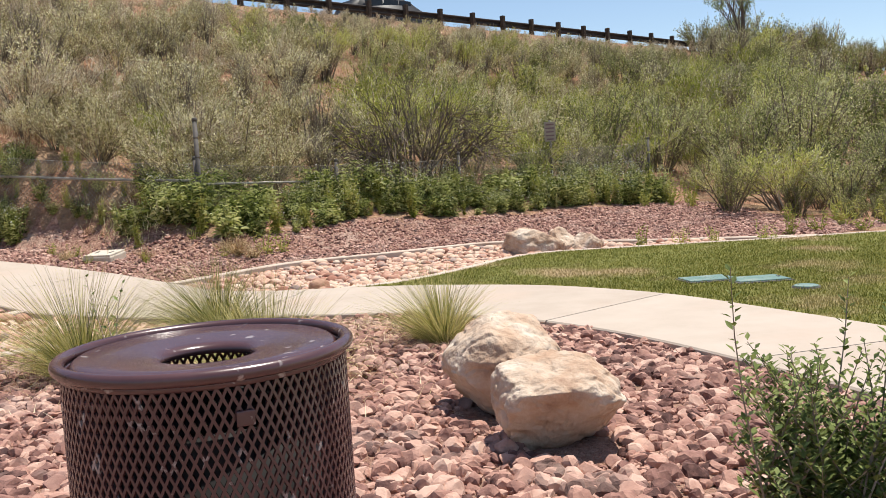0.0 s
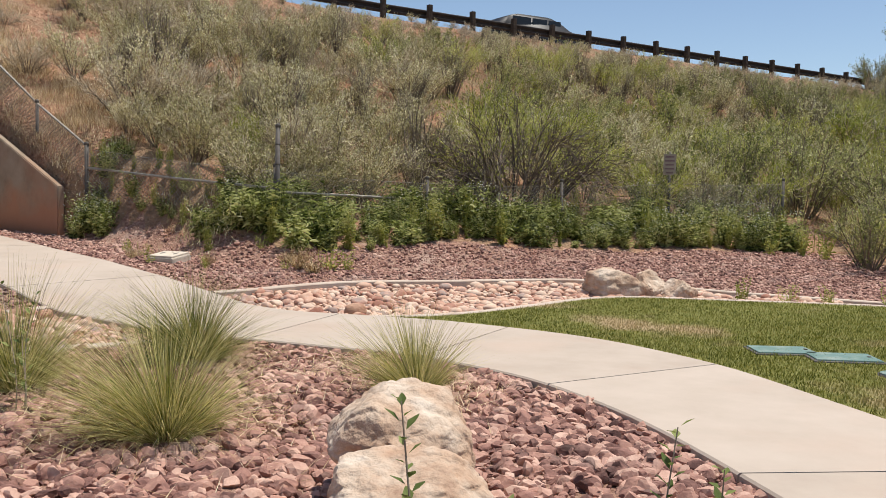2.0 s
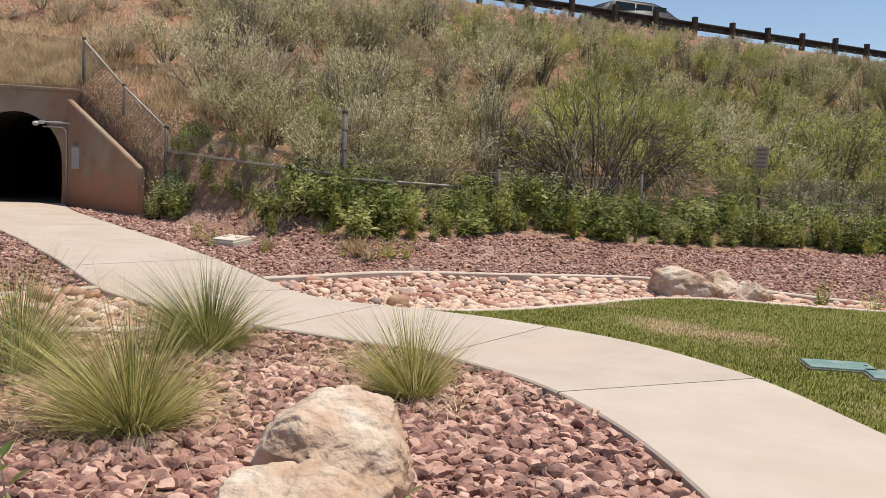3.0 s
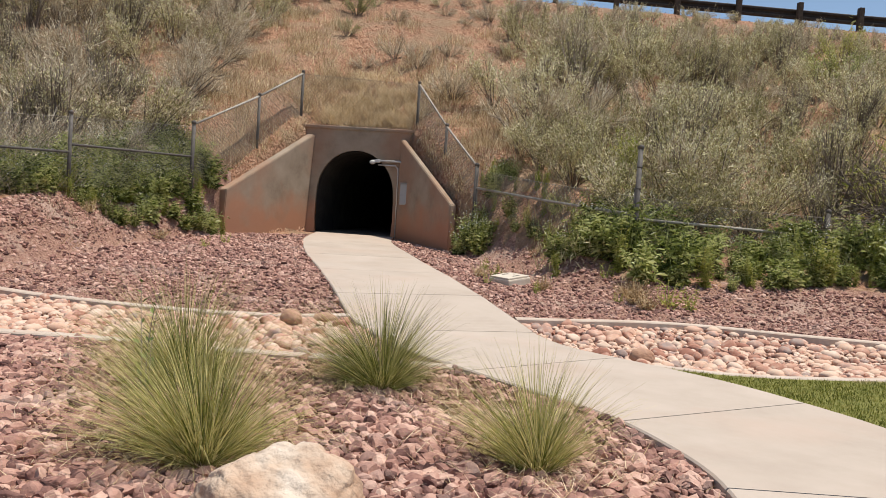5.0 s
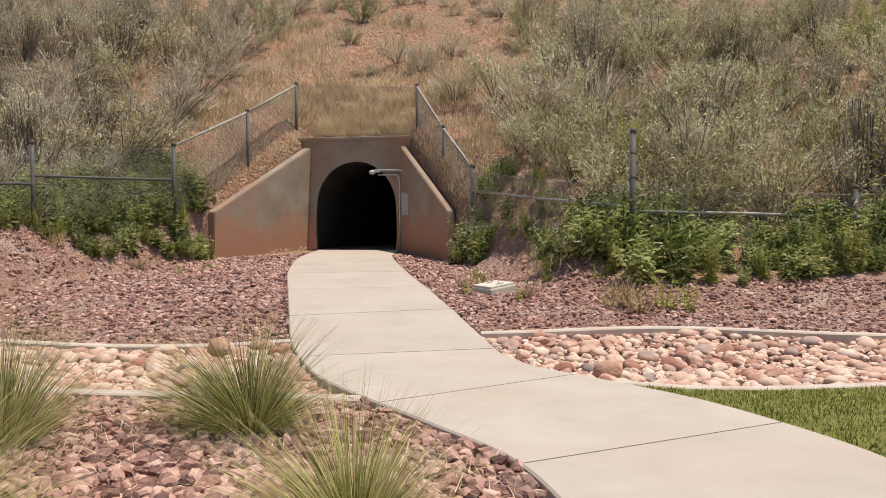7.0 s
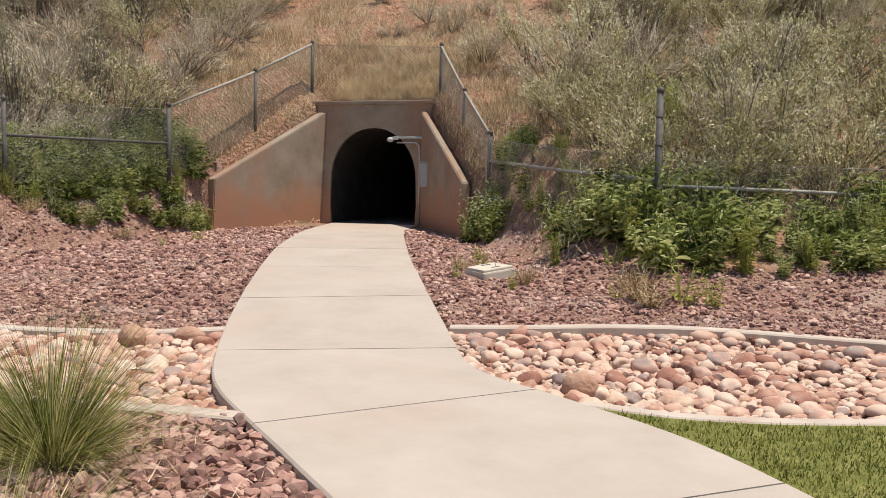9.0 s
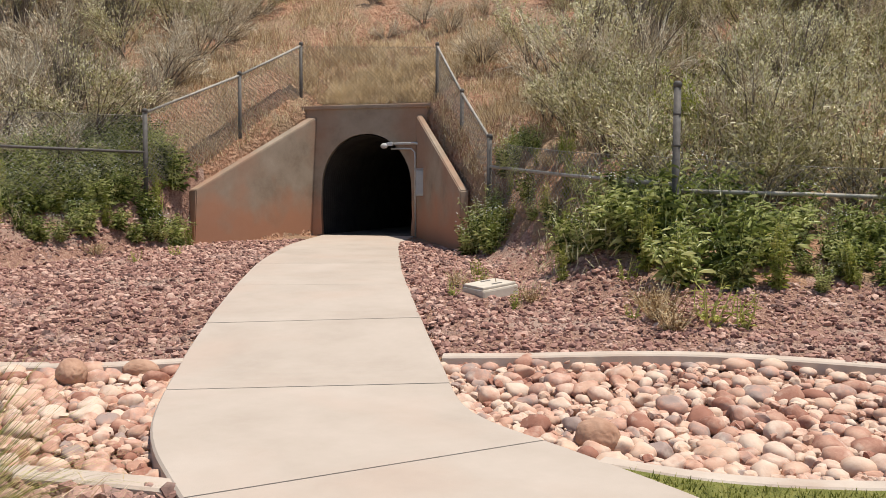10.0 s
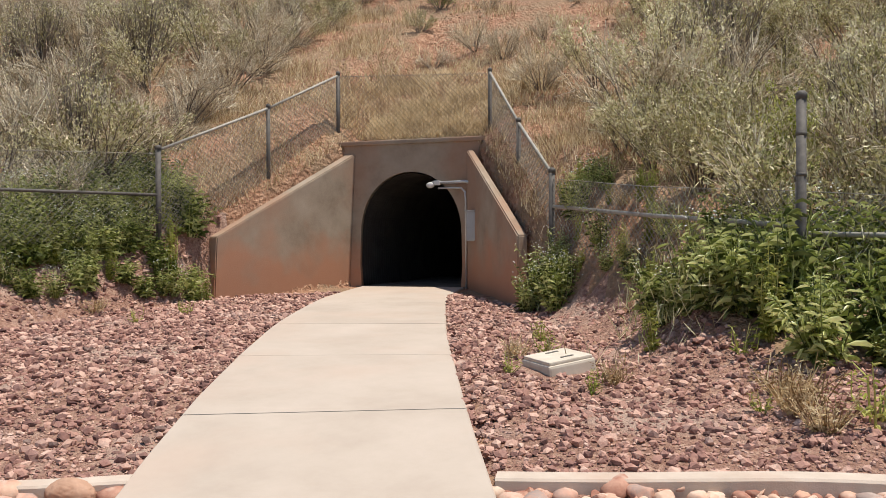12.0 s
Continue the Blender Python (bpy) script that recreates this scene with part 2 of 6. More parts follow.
def floor_z(v):
    return np.interp(v, [-2.4, 0, 4.1, 6.1, 7.6, 9.1, 11.4], [0.6, 0.565, 0.40, 0.31, 0.2, 0.02, 0.0])


def lumps(x, y):
    return 0.5 * (np.sin(1.3 * x + 0.7 * y) * np.cos(0.9 * y - 0.5 * x) + np.sin(2.9 * x - 1.7 * y + 1.0) * 0.5)


def ground_z(x, y):
    """Height of the bare ground at x, y (arrays)."""
    x, y = np.asarray(x, float), np.asarray(y, float)
    u, v = uv(x, y)
    q = (x - RAIL0[0]) * RAILN[0] + (y - RAIL0[1]) * RAILN[1]
    base = floor_z(v)
    left = np.interp(q, [-24, -18.5, -16.5, -15, -12.2, -9.3, -0.8, 0, 9, 12, 60], [0, 0.25, 0.58, 0.88, 1.5, 2.85, 7.3, 7.42, 7.42, 7.0, -6])
    right = np.interp(q, [-24, -18.5, -17, -15.7, -14.5, -9.3, -0.8, 0, 9, 12, 60], [0, 0.0, 0.12, 0.48, 0.95, 2.85, 7.3, 7.42, 7.42, 7.0, -6])
    side = smooth(-0.5, 0.5, u)
    ra = np.clip((x - RAIL0[0]) * RAILD[0] + (y - RAIL0[1]) * RAILD[1], -90, 60)
    bank = (left * (1 - side) + right * side) * (7.27 + rise(ra)) / 7.42
    bank = bank + lumps(x, y) * 0.14 * smooth(-14, -11, q) * (1 - smooth(-3, -1, q))
    vp = np.maximum(v, 0)
    half_l = np.where(v < 2.25, 1.00 + 0.47 * vp, 2.06)
    half_r = np.where(v < 2.45, 1.00 + 0.61 * vp, 2.49 + 0.35 * (v - 2.45))
    out = np.where(u < 0, -u - half_l, u - half_r)
    wing = np.where(v < 0, 2.56 - 0.72 * v, np.where(v < 2.3, 2.63 - 0.57 * v, np.maximum(1.32 - 0.6 * (v - 2.3), 0.0))) + 0.05 + 0.8 * np.maximum(out, 0)
    bank = np.minimum(bank, np.maximum(wing, base))
    bank = np.where((v < -0.2) & (np.abs(u) < 1.3), np.maximum(bank, 2.79), bank)
    soft = np.where(u < 0, np.interp(v, [2.1, 3.6, 8], [0.1, 0.6, 0.9]), np.interp(v, [2.1, 3.6, 8], [0.1, 1.3, 2.0]))
    w = np.where(v < -0.2, 1.0, smooth(0, 1, out / soft))
    z = base + np.maximum(bank - base, 0) * w
    return z


def gz(x, y):
    return float(sheet_z(np.array([x]), np.array([y]))[0])


def spline(points, n):
    """Points along a smooth curve through the given plan points, evenly spaced."""
    p = np.array(points, float)
    s = np.concatenate([[0], np.cumsum(np.hypot(*np.diff(p, axis=0).T))])
    fine = []
    for i in range(len(p) - 1):
        p0, p1, p2, p3 = p[max(i - 1, 0)], p[i], p[i + 1], p[min(i + 2, len(p) - 1)]
        for t in np.linspace(0, 1, 20, endpoint=False):
            fine.append(0.5 * (2 * p1 + (p2 - p0) * t + (2 * p0 - 5 * p1 + 4 * p2 - p3) * t * t + (3 * p1 - p0 - 3 * p2 + p3) * t ** 3))
    fine.append(p[-1])
    fine = np.array(fine)
    s = np.concatenate([[0], np.cumsum(np.hypot(*np.diff(fine, axis=0).T))])
    k = np.linspace(0, s[-1], n)
    return np.stack([np.interp(k, s, fine[:, 0]), np.interp(k, s, fine[:, 1])], 1)


def inside(poly, x, y):
    x, y = np.asarray(x, float), np.asarray(y, float)
    c = np.zeros(x.shape, bool)
    n = len(poly)
    for i in range(n):
        (x0, y0), (x1, y1) = poly[i], poly[(i + 1) % n]
        hit = ((y0 > y) != (y1 > y)) & (x < (x1 - x0) * (y - y0) / ((y1 - y0) if y1 != y0 else 1e-9) + x0)
        c ^= hit
    return c


# ---- mesh helpers ----
def mesh_from(name, verts, faces, mat, smooth_shade=False):
    me = bpy.data.meshes.new(name)
    me.from_pydata([tuple(v) for v in np.asarray(verts, float).tolist()], [], faces if isinstance(faces, list) else np.asarray(faces).tolist())
    if mat:
        me.materials.append(mat)
    if smooth_shade:
        me.shade_smooth()
    me.update()
    return me


def put(name, me, parent=None, label="", m=None):
    ob = new(name, me)
    if m is not None:
        ob.matrix_basis = m
    if parent is not None:
        ob.parent = parent
    if label:
        tagged(ob, label)
    return ob


def part(name, bm, mat, parent, label=""):
    me = bpy.data.meshes.new(name)
    bm.to_mesh(me)
    bm.free()
    me.materials.append(mat)
    return put(name, me, parent, label)


def smooth_ob(ob, on=True):
    if on:
        ob.data.shade_smooth()
    return ob


def box_bm(size, centre, bevel=0.01, bm=None, turn=0.0):
    bm = bm or bmesh.new()
    m = Matrix.Translation(centre) @ Matrix.Rotation(turn, 4, "Z") @ Matrix.Diagonal((*size, 1))
    r = bmesh.ops.create_cube(bm, size=1, matrix=m)
    if bevel:
        es = list({e for v in r["verts"] for e in v.link_edges})
        bmesh.ops.bevel(bm, geom=es, offset=bevel, segments=2, affect="EDGES", profile=0.6)
    return bm


def tube(points, radius, sides=8, cap=True):
    """Vertices and faces of a pipe along a line of points."""
    p = [Vector(q) for q in points]
    r = radius if isinstance(radius, (list, tuple)) else [radius] * len(p)
    vs, fs = [], []
    for i, c in enumerate(p):
        d = (p[min(i + 1, len(p) - 1)] - p[max(i - 1, 0)]).normalized()
        a = d.cross(Vector((0.31, 0.22, 0.92)) if abs(d.z) < 0.85 else Vector((1, 0.2, 0))).normalized()
        b = d.cross(a)
        for k in range(sides):
            t = 2 * math.pi * k / sides
            vs.append(c + (a * math.cos(t) + b * math.sin(t)) * r[i])
    for i in range(len(p) - 1):
        for k in range(sides):
            k2 = (k + 1) % sides
            fs.append([i * sides + k, i * sides + k2, (i + 1) * sides + k2, (i + 1) * sides + k])
    if cap:
        fs.append(list(range(sides))[::-1])
        fs.append([(len(p) - 1) * sides + k for k in range(sides)])
    return vs, fs


def join(parts):
    vs, fs = [], []
    for v, f in parts:
        o = len(vs)
        vs += [tuple(q) for q in v]
        fs += [[i + o for i in g] for g in f]
    return vs, fs


def pipe(name, points, radius, mat, parent=None, sides=10, label=""):
    v, f = tube(points, radius, sides)
    return put(name, mesh_from(name, v, f, mat, True), parent, label)


def empty(name, x=0, y=0, z=0, rz=0):
    ob = new(name)
    ob.matrix_basis = pose(x, y, z, 0, 0, rz)
    return ob


# ---- ground: one sheet to the horizon ----
PATH_L = [(-12.05, 14.75), (-11.3, 13.95), (-10.55, 13.25), (-8.85, 11.99), (-7.38, 11.05), (-5.63, 9.95), (-4.57, 9.30), (-3.41, 8.71), (-2.77, 8.47), (-2.12, 8.33), (-1.30, 8.17), (-0.45, 7.97), (0.25, 7.58), (0.70, 7.20), (1.16, 6.60), (1.50, 6.00), (1.85, 5.22), (2.14, 4.50), (2.35, 3.6), (2.45, 2.2), (2.45, 0.0), (2.3, -6.0)]
PATH_R = [(-10.75, 15.75), (-10.1, 15.1), (-9.3, 14.45), (-7.9, 13.5), (-6.7, 12.7), (-4.57, 11.38), (-3.59, 10.81), (-3.03, 10.49), (-2.53, 10.20), (-2.10, 10.06), (-1.39, 10.02), (-0.49, 9.92), (0.37, 9.63), (0.95, 9.32), (1.44, 8.90), (2.04, 8.18), (2.55, 7.2), (3.02, 6.20), (3.5, 5.0), (3.95, 2.6), (4.05, 0.0), (3.9, -6.0)]
EDGE_L, EDGE_R = spline(PATH_L, 240), spline(PATH_R, 240)
PATH_POLY = np.concatenate([EDGE_L, EDGE_R[::-1]])
KERB_B = spline([(-3.50, 10.80), (-3.12, 11.22), (-2.85, 11.55), (-2.55, 11.90), (-2.2, 12.22), (-1.72, 12.55), (-1.1, 12.92), (-0.6, 13.26), (0.1, 13.72), (0.75, 14.05), (2.1, 14.3), (3.0, 14.0), (4.45, 13.6), (5.4, 13.35)], 90)
KERB_F = spline([(-1.30, 10.02), (-0.85, 10.22), (-0.5, 10.52), (-0.2, 10.90), (0.20, 11.5), (0.78, 12.4), (1.4, 12.85), (2.5, 12.95), (3.5, 13.05), (4.9, 13.12), (6.3, 13.25), (8.2, 13.0), (11, 12.3)], 110)
KERB_LB = spline([(-4.66, 9.40), (-5.05, 8.80), (-5.6, 8.15), (-6.4, 7.6), (-7.6, 7.0), (-9.5, 6.2)], 50)
KERB_LF = spline([(-2.16, 8.34), (-2.7, 7.92), (-3.4, 7.30), (-4.0, 6.82), (-4.66, 6.35), (-5.4, 5.7), (-7.5, 4.2)], 50)
CREEK_R = np.concatenate([KERB_B[:75], KERB_F[:62][::-1], spline([(-1.39, 10.02), (-2.10, 10.06), (-2.53, 10.2), (-3.03, 10.49), (-3.45, 10.75)], 10)])
CREEK_L = np.concatenate([KERB_LB, KERB_LF[::-1], spline([(-2.3, 8.36), (-3.41, 8.71), (-4.5, 9.26)], 8)])


FENCE = [(-7.88, 14.98), (-3.99, 14.0), (-2.10, 16.12), (0.12, 17.5), (2.12, 19.3), (4.49, 20.6)]


def near_k(edge, p):
    return int(np.argmin(np.hypot(edge[:, 0] - p[0], edge[:, 1] - p[1])))


LA, LB, LC = near_k(EDGE_L, (-2.2, 8.33)), near_k(EDGE_L, (2.45, -1.0)), near_k(EDGE_L, (-4.68, 9.37))
RA, RB = near_k(EDGE_R, (-3.5, 10.78)), near_k(EDGE_R, (-1.3, 10.0))
BED_A = np.concatenate([EDGE_L[LA:LB], [(2.4, -3.0), (-5, -3.0)], KERB_LF[::-1]])
BED_B = np.concatenate([EDGE_R[6:RA], KERB_B, [(7.5, 15.0), (6.4, 17.6), (5.6, 19.9), (4.6, 20.2), (2.6, 18.4), (0.5, 16.6), (-1.7, 15.2), (-3.6, 13.2), (-6.6, 14.5), (-8.6, 14.9)]])
BED_C = np.concatenate([EDGE_L[8:LC], KERB_LB, [(-9.8, 6.9), (-10.7, 8.0), (-11.0, 8.9), (-11.45, 10.0), (-11.75, 10.9), (-12.15, 12.1), (-11.95, 12.9)]])

LAWN = np.concatenate([KERB_F, np.array([(14, 11), (16, 4), (14, -2), (4.05, -2.0)]), EDGE_R[RB:near_k(EDGE_R, (4.05, -1.5))][::-1]])

def sheet_z(x, y):
    """Height of the ground's sheet: planting beds lie a little lower than the path, cobble beds lower still."""
    x, y = np.asarray(x, float), np.asarray(y, float)
    q = (x - RAIL0[0]) * RAILN[0] + (y - RAIL0[1]) * RAILN[1]
    z = ground_z(x, y) - 0.03 * (1 - smooth(-17.5, -15.5, q)) + lumps(x * 2.1, y * 2.1) * 0.02
    z = z - 0.045 * (inside(CREEK_R, x, y) | inside(CREEK_L, x, y)) - 0.06 * inside(PATH_POLY, x, y)
    return z - smooth(60, 500, np.hypot(x, y)) * 2.0


def sheet_lines(lo, hi, step, far):
    a = np.arange(lo, hi + 1e-6, step)
    g = step * 1.35 ** np.arange(1, 40)
    c = np.cumsum(g)
    c = c[c < far]
    return np.concatenate([lo - c[::-1], a, hi + c])


us = np.sort(np.unique(np.round(np.concatenate([sheet_lines(-16, 30, 0.22, 900), [-1.0, 1.0, -1.2, 1.2], np.arange(-2.4, -0.9, 0.055), np.arange(0.9, 2.9, 0.055)]), 3)))
vs_ = np.sort(np.unique(np.round(np.concatenate([sheet_lines(-26, 20, 0.22, 900), [-0.27, -0.01], np.arange(0.05, 2.6, 0.11)]), 3)))
UU, VV = np.meshgrid(us, vs_, indexing="ij")
GX, GY = W(UU, VV)
GZ = sheet_z(GX, GY)
nu, nv = UU.shape
idx = np.arange(nu * nv).reshape(nu, nv)
quads = np.stack([idx[:-1, :-1], idx[1:, :-1], idx[1:, 1:], idx[:-1, 1:]], -1).reshape(-1, 4)
cu = (UU[:-1, :-1] + UU[1:, 1:]).ravel() / 2
cv = (VV[:-1, :-1] + VV[1:, 1:]).ravel() / 2
keep = ~((np.abs(cu) < 1.0) & (cv > -0.27) & (cv < 0.0))
quads = quads[keep]
cx, cy = W(cu[keep], cv[keep])
bed = inside(BED_A, cx, cy) | inside(BED_B, cx, cy) | inside(BED_C, cx, cy) | inside(CREEK_R, cx, cy) | inside(CREEK_L, cx, cy)
ground = put("ground", mesh_from("ground", np.stack([GX, GY, GZ], -1).reshape(-1, 3), quads[:, ::-1], M["soil"], True))
ground.data.materials.append(M["bed"])
ground.data.polygons.foreach_set("material_index", bed.astype(np.int32))
tagged(ground, "reddish sandy soil of garden and hillside", "ground", kind="structure")

# ---- lawn ----
def flat_area(name, poly, lift, mat):
    bm = bmesh.new()
    z = ground_z(poly[:, 0], poly[:, 1]) + lift
    f = bm.faces.new([bm.verts.new((x, y, h)) for (x, y), h in zip(poly, z)])
    bmesh.ops.triangulate(bm, faces=[f])
    me = bpy.data.meshes.new(name)
    bm.to_mesh(me)
    bm.free()
    me.materials.append(mat)
    return put(name, me)


lawn = tagged(flat_area("lawn", LAWN, 0.012, M["turf"]), "mown green lawn with dry yellowed patches", "lawn", kind="structure")


def blade_field(x, y, z, h, w, lean, seed):
    """Single-triangle blades of grass at the given places."""
    rs = np.random.RandomState(seed)
    n = len(x)
    a = rs.uniform(0, 6.283, n)
    t = rs.uniform(0, 6.283, n)
    dx, dy = np.cos(a) * w / 2, np.sin(a) * w / 2
    lx, ly = np.cos(t) * lean * h, np.sin(t) * lean * h
    v = np.empty((n, 3, 3))
    v[:, 0] = np.stack([x - dx, y - dy, z], -1)
    v[:, 1] = np.stack([x + dx, y + dy, z], -1)
    v[:, 2] = np.stack([x + lx, y + ly, z + h], -1)
    return v.reshape(-1, 3), np.arange(3 * n).reshape(-1, 3)


def scatter(poly, density, seed, keep_near=None):
    rs = np.random.RandomState(seed)
    poly = np.asarray(poly)
    x0, y0 = poly.min(0)
    x1, y1 = poly.max(0)
    n = int((x1 - x0) * (y1 - y0) * density)
    x, y = rs.uniform(x0, x1, n), rs.uniform(y0, y1, n)
    k = inside(poly, x, y)
    return x[k], y[k]


lx, ly = scatter(np.concatenate([LAWN[:110], [(12, 11), (7, 6.5), (5, 4.5)], EDGE_R[RB:near_k(EDGE_R, (3.6, 4.6))][::-1]]), 5200, 3)
rs = np.random.RandomState(5)
d = np.hypot(lx - 2, ly - 7)
k = rs.uniform(0, 1, len(lx)) < np.interp(d, [0, 4, 7, 12], [1, 0.8, 0.4, 0.15])
k &= np.min(np.hypot(lx[:, None] - KERB_F[None, :, 0], ly[:, None] - KERB_F[None, :, 1]), 1) > 0.10
lx, ly = lx[k], ly[k]
v, f = blade_field(lx, ly, ground_z(lx, ly), rs.uniform(0.014, 0.046, len(lx)), 0.012, rs.uniform(0.1, 0.7, len(lx)), 4)
tagged(put("lawn_grass", mesh_from("lawn_grass", v, f, M["lawn"])), "short mown green grass blades of lawn", "grass", kind="stuff")

# ---- concrete path ----
def strip_slab(name, left, right, top_l, top_r, mat, parent, depth=0.12):
    n = len(left)
    vs, fs = [], []
    b = 0.012
    for i in range(n):
        l, r = np.array(left[i]), np.array(right[i])
        d = (r - l) / max(np.linalg.norm(r - l), 1e-6)
        li, ri = l + d * b, r - d * b
        zl, zr = top_l[i], top_r[i]
        vs += [(*l, zl - depth), (*l, zl - b), (*li, zl), (*ri, zr), (*r, zr - b), (*r, zr - depth)]
    for i in range(n - 1):
        for j in range(5):
            a = i * 6 + j
            fs.append([a, a + 6, a + 7, a + 1])
    fs.append([0, 1, 2, 3, 4, 5])
    fs.append([(n - 1) * 6 + j for j in (5, 4, 3, 2, 1, 0)])
    return put(name, mesh_from(name, vs, fs, mat), parent)


path = tagged(empty("path"), "curving tan concrete footpath with cut joints", "path", kind="structure")


# joints: where each one meets the near and the far edge
JOINTS = [((-12.05, 14.75), (-10.75, 15.75)), ((-10.35, 13.1), (-9.2, 14.4)), ((-8.68, 11.86), (-7.57, 13.26)), ((-7.0, 10.87), (-5.95, 12.25)), ((-5.52, 9.92), (-4.45, 11.31)), ((-3.88, 8.96), (-2.97, 10.45)), ((-2.0, 8.32), (-1.74, 10.01)), ((-0.26, 7.92), (0.18, 9.70)), ((0.75, 7.15), (1.98, 8.25)), ((1.80, 5.4), (3.25, 5.8)), ((2.40, 3.0), (3.88, 3.1)), ((2.45, 0.8), (4.0, 0.8)), ((2.42, -1.6), (4.02, -1.6)), ((2.3, -6.0), (3.9, -6.0))]
for (a, b), (c, e) in zip(JOINTS[:-1], JOINTS[1:]):
    i0, i1, j0, j1 = near_k(EDGE_L, a), near_k(EDGE_L, c), near_k(EDGE_R, b), near_k(EDGE_R, e)
    n = 14
    L = np.stack([np.interp(np.linspace(i0, i1, n), np.arange(240), EDGE_L[:, k]) for k in (0, 1)], 1)
    R = np.stack([np.interp(np.linspace(j0, j1, n), np.arange(240), EDGE_R[:, k]) for k in (0, 1)], 1)
    g0, g1 = (0.0025 if e[0] in (-7.0, -10.35) else 0.007 for e in (a, c))     # hairline joints and open ones
    t0 = (L[1] - L[0]) / np.linalg.norm(L[1] - L[0])
    t1 = (R[1] - R[0]) / np.linalg.norm(R[1] - R[0])
    L[0] += t0 * g0; R[0] += t1 * g0; L[-1] -= t0 * g1; R[-1] -= t1 * g1
    zl, zr = floor_z(uv(L[:, 0], L[:, 1])[1]) + 0.02, floor_z(uv(R[:, 0], R[:, 1])[1]) + 0.02
    strip_slab("slab", L, R, zl, zr, M["concrete"], path)


def kerb(name, line, label, up=0.012, width=0.15):
    d = np.gradient(line, axis=0)
    d /= np.linalg.norm(d, axis=1)[:, None]
    nrm = np.stack([-d[:, 1], d[:, 0]], 1)
    L, R = line + nrm * width / 2, line - nrm * width / 2
    z = ground_z(line[:, 0], line[:, 1]) + up
    ob = strip_slab(name, L, R, z, z, M["kerb"], None, 0.35)
    return tagged(ob, label, "kerb", kind="structure")


kerb("kerb", KERB_B, "low curved concrete kerb along cobble bed")
kerb("kerb", KERB_F, "low curved concrete kerb between lawn and cobbles", 0.02, 0.12)
kerb("kerb", KERB_LB, "low concrete kerb above cobble swale")
kerb("kerb", KERB_LF, "low concrete kerb below cobble swale", 0.015)

# ---- tunnel: headwall, wing walls, barrel ----
MOUTH_W, SPRING, CROWN = 0.83, 1.35, 2.33


def arch(inset=0.0, n=22):
    """Outline of the tunnel mouth in u, z from the near foot over the crown to the other foot."""
    pts = [(-MOUTH_W + 0.02, 0.45), (-MOUTH_W - 0.01, 0.9)]
    for i in range(n + 1):
        t = math.pi * i / n
        pts.append((-MOUTH_W * math.cos(t), SPRING + (CROWN - SPRING) * math.sin(t) ** 0.9))
    return pts + [(MOUTH_W + 0.01, 0.9), (MOUTH_W - 0.02, 0.45)]


def uvz(u, v, z):
    x, y = W(u, v)
    return (x, y, z)


headwall = tagged(empty("tunnel_headwall", OX, OY, 0.4), "stained grey-brown concrete tunnel portal with wing walls", "tunnel portal", kind="structure")
HW_IN = headwall.matrix_basis.inverted()


def local(vs):
    return [tuple(HW_IN @ Vector(p)) for p in vs]


A = arch()
top = 2.76
outer = [(-1.18, 0.3)] + [(-1.18, 0.3 + (top - 0.3) * 0.5)] + [(-1.18 + 2.36 * max(0, min(1, (p[0] + MOUTH_W) / (2 * MOUTH_W))), top) for p in A[2:-2]] + [(1.18, 0.3 + (top - 0.3) * 0.5), (1.18, 0.3)]
vs, fs = [], []
n = len(A)
for vv in (0.0, -0.3):
    vs += [uvz(p[0], vv, p[1]) for p in A] + [uvz(p[0], vv, p[1]) for p in outer]
for i in range(n - 1):
    fs.append([i, i + 1, n + i + 1, n + i])
    fs.append([2 * n + i, 3 * n + i, 3 * n + i + 1, 2 * n + i + 1])
    fs.append([i, 2 * n + i, 2 * n + i + 1, i + 1])
    fs.append([n + i, n + i + 1, 3 * n + i + 1, 3 * n + i])
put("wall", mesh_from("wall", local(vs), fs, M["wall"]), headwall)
cap = bmesh.new()
box_bm((2.40, 0.33, 0.07), (0, 0, 0), 0.015, cap)
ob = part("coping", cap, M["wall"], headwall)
x, y = W(-0.01, -0.13)
ob.matrix_basis = HW_IN @ pose(x, y, 2.79, 0, 0, math.degrees(math.atan2(UY, UX)))


def wing(s):
    """A wing wall; s = -1 or 1 for its side of the mouth."""
    u0, v1, th = 0.91, 2.22 if s < 0 else 2.30, 0.17 if s < 0 else 0.11
    u1 = 1.96 if s < 0 else 2.30
    zt0, zt1, zb = 2.63, 1.33, 0.2
    foot = -0.12 if s < 0 else 0.0
    prof = [(u0, 0.0), (u1, v1), (u1 + th, v1 - 0.05), (u0 + th, 0.0)]
    vs = []
    for k, (u, v) in enumerate(prof):
        zt = zt0 if k in (0, 3) else zt1
        lean = 0 if k > 1 else foot * (zt - zb) / (zt0 - zb)
        vs += [uvz(s * (u - lean), v, zb), uvz(s * u, v, zt)]
    fs = [[0, 2, 3, 1], [2, 4, 5, 3], [4, 6, 7, 5], [6, 0, 1, 7], [1, 3, 5, 7], [0, 6, 4, 2]]
    bm = bmesh.new()
    bv = [bm.verts.new(p) for p in local(vs)]
    for f in fs:
        bm.faces.new([bv[i] for i in f])
    bmesh.ops.recalc_face_normals(bm, faces=bm.faces)
    bmesh.ops.bevel(bm, geom=list(bm.edges), offset=0.015, segments=2, affect="EDGES")
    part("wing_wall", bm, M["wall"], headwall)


wing(-1)
wing(1)
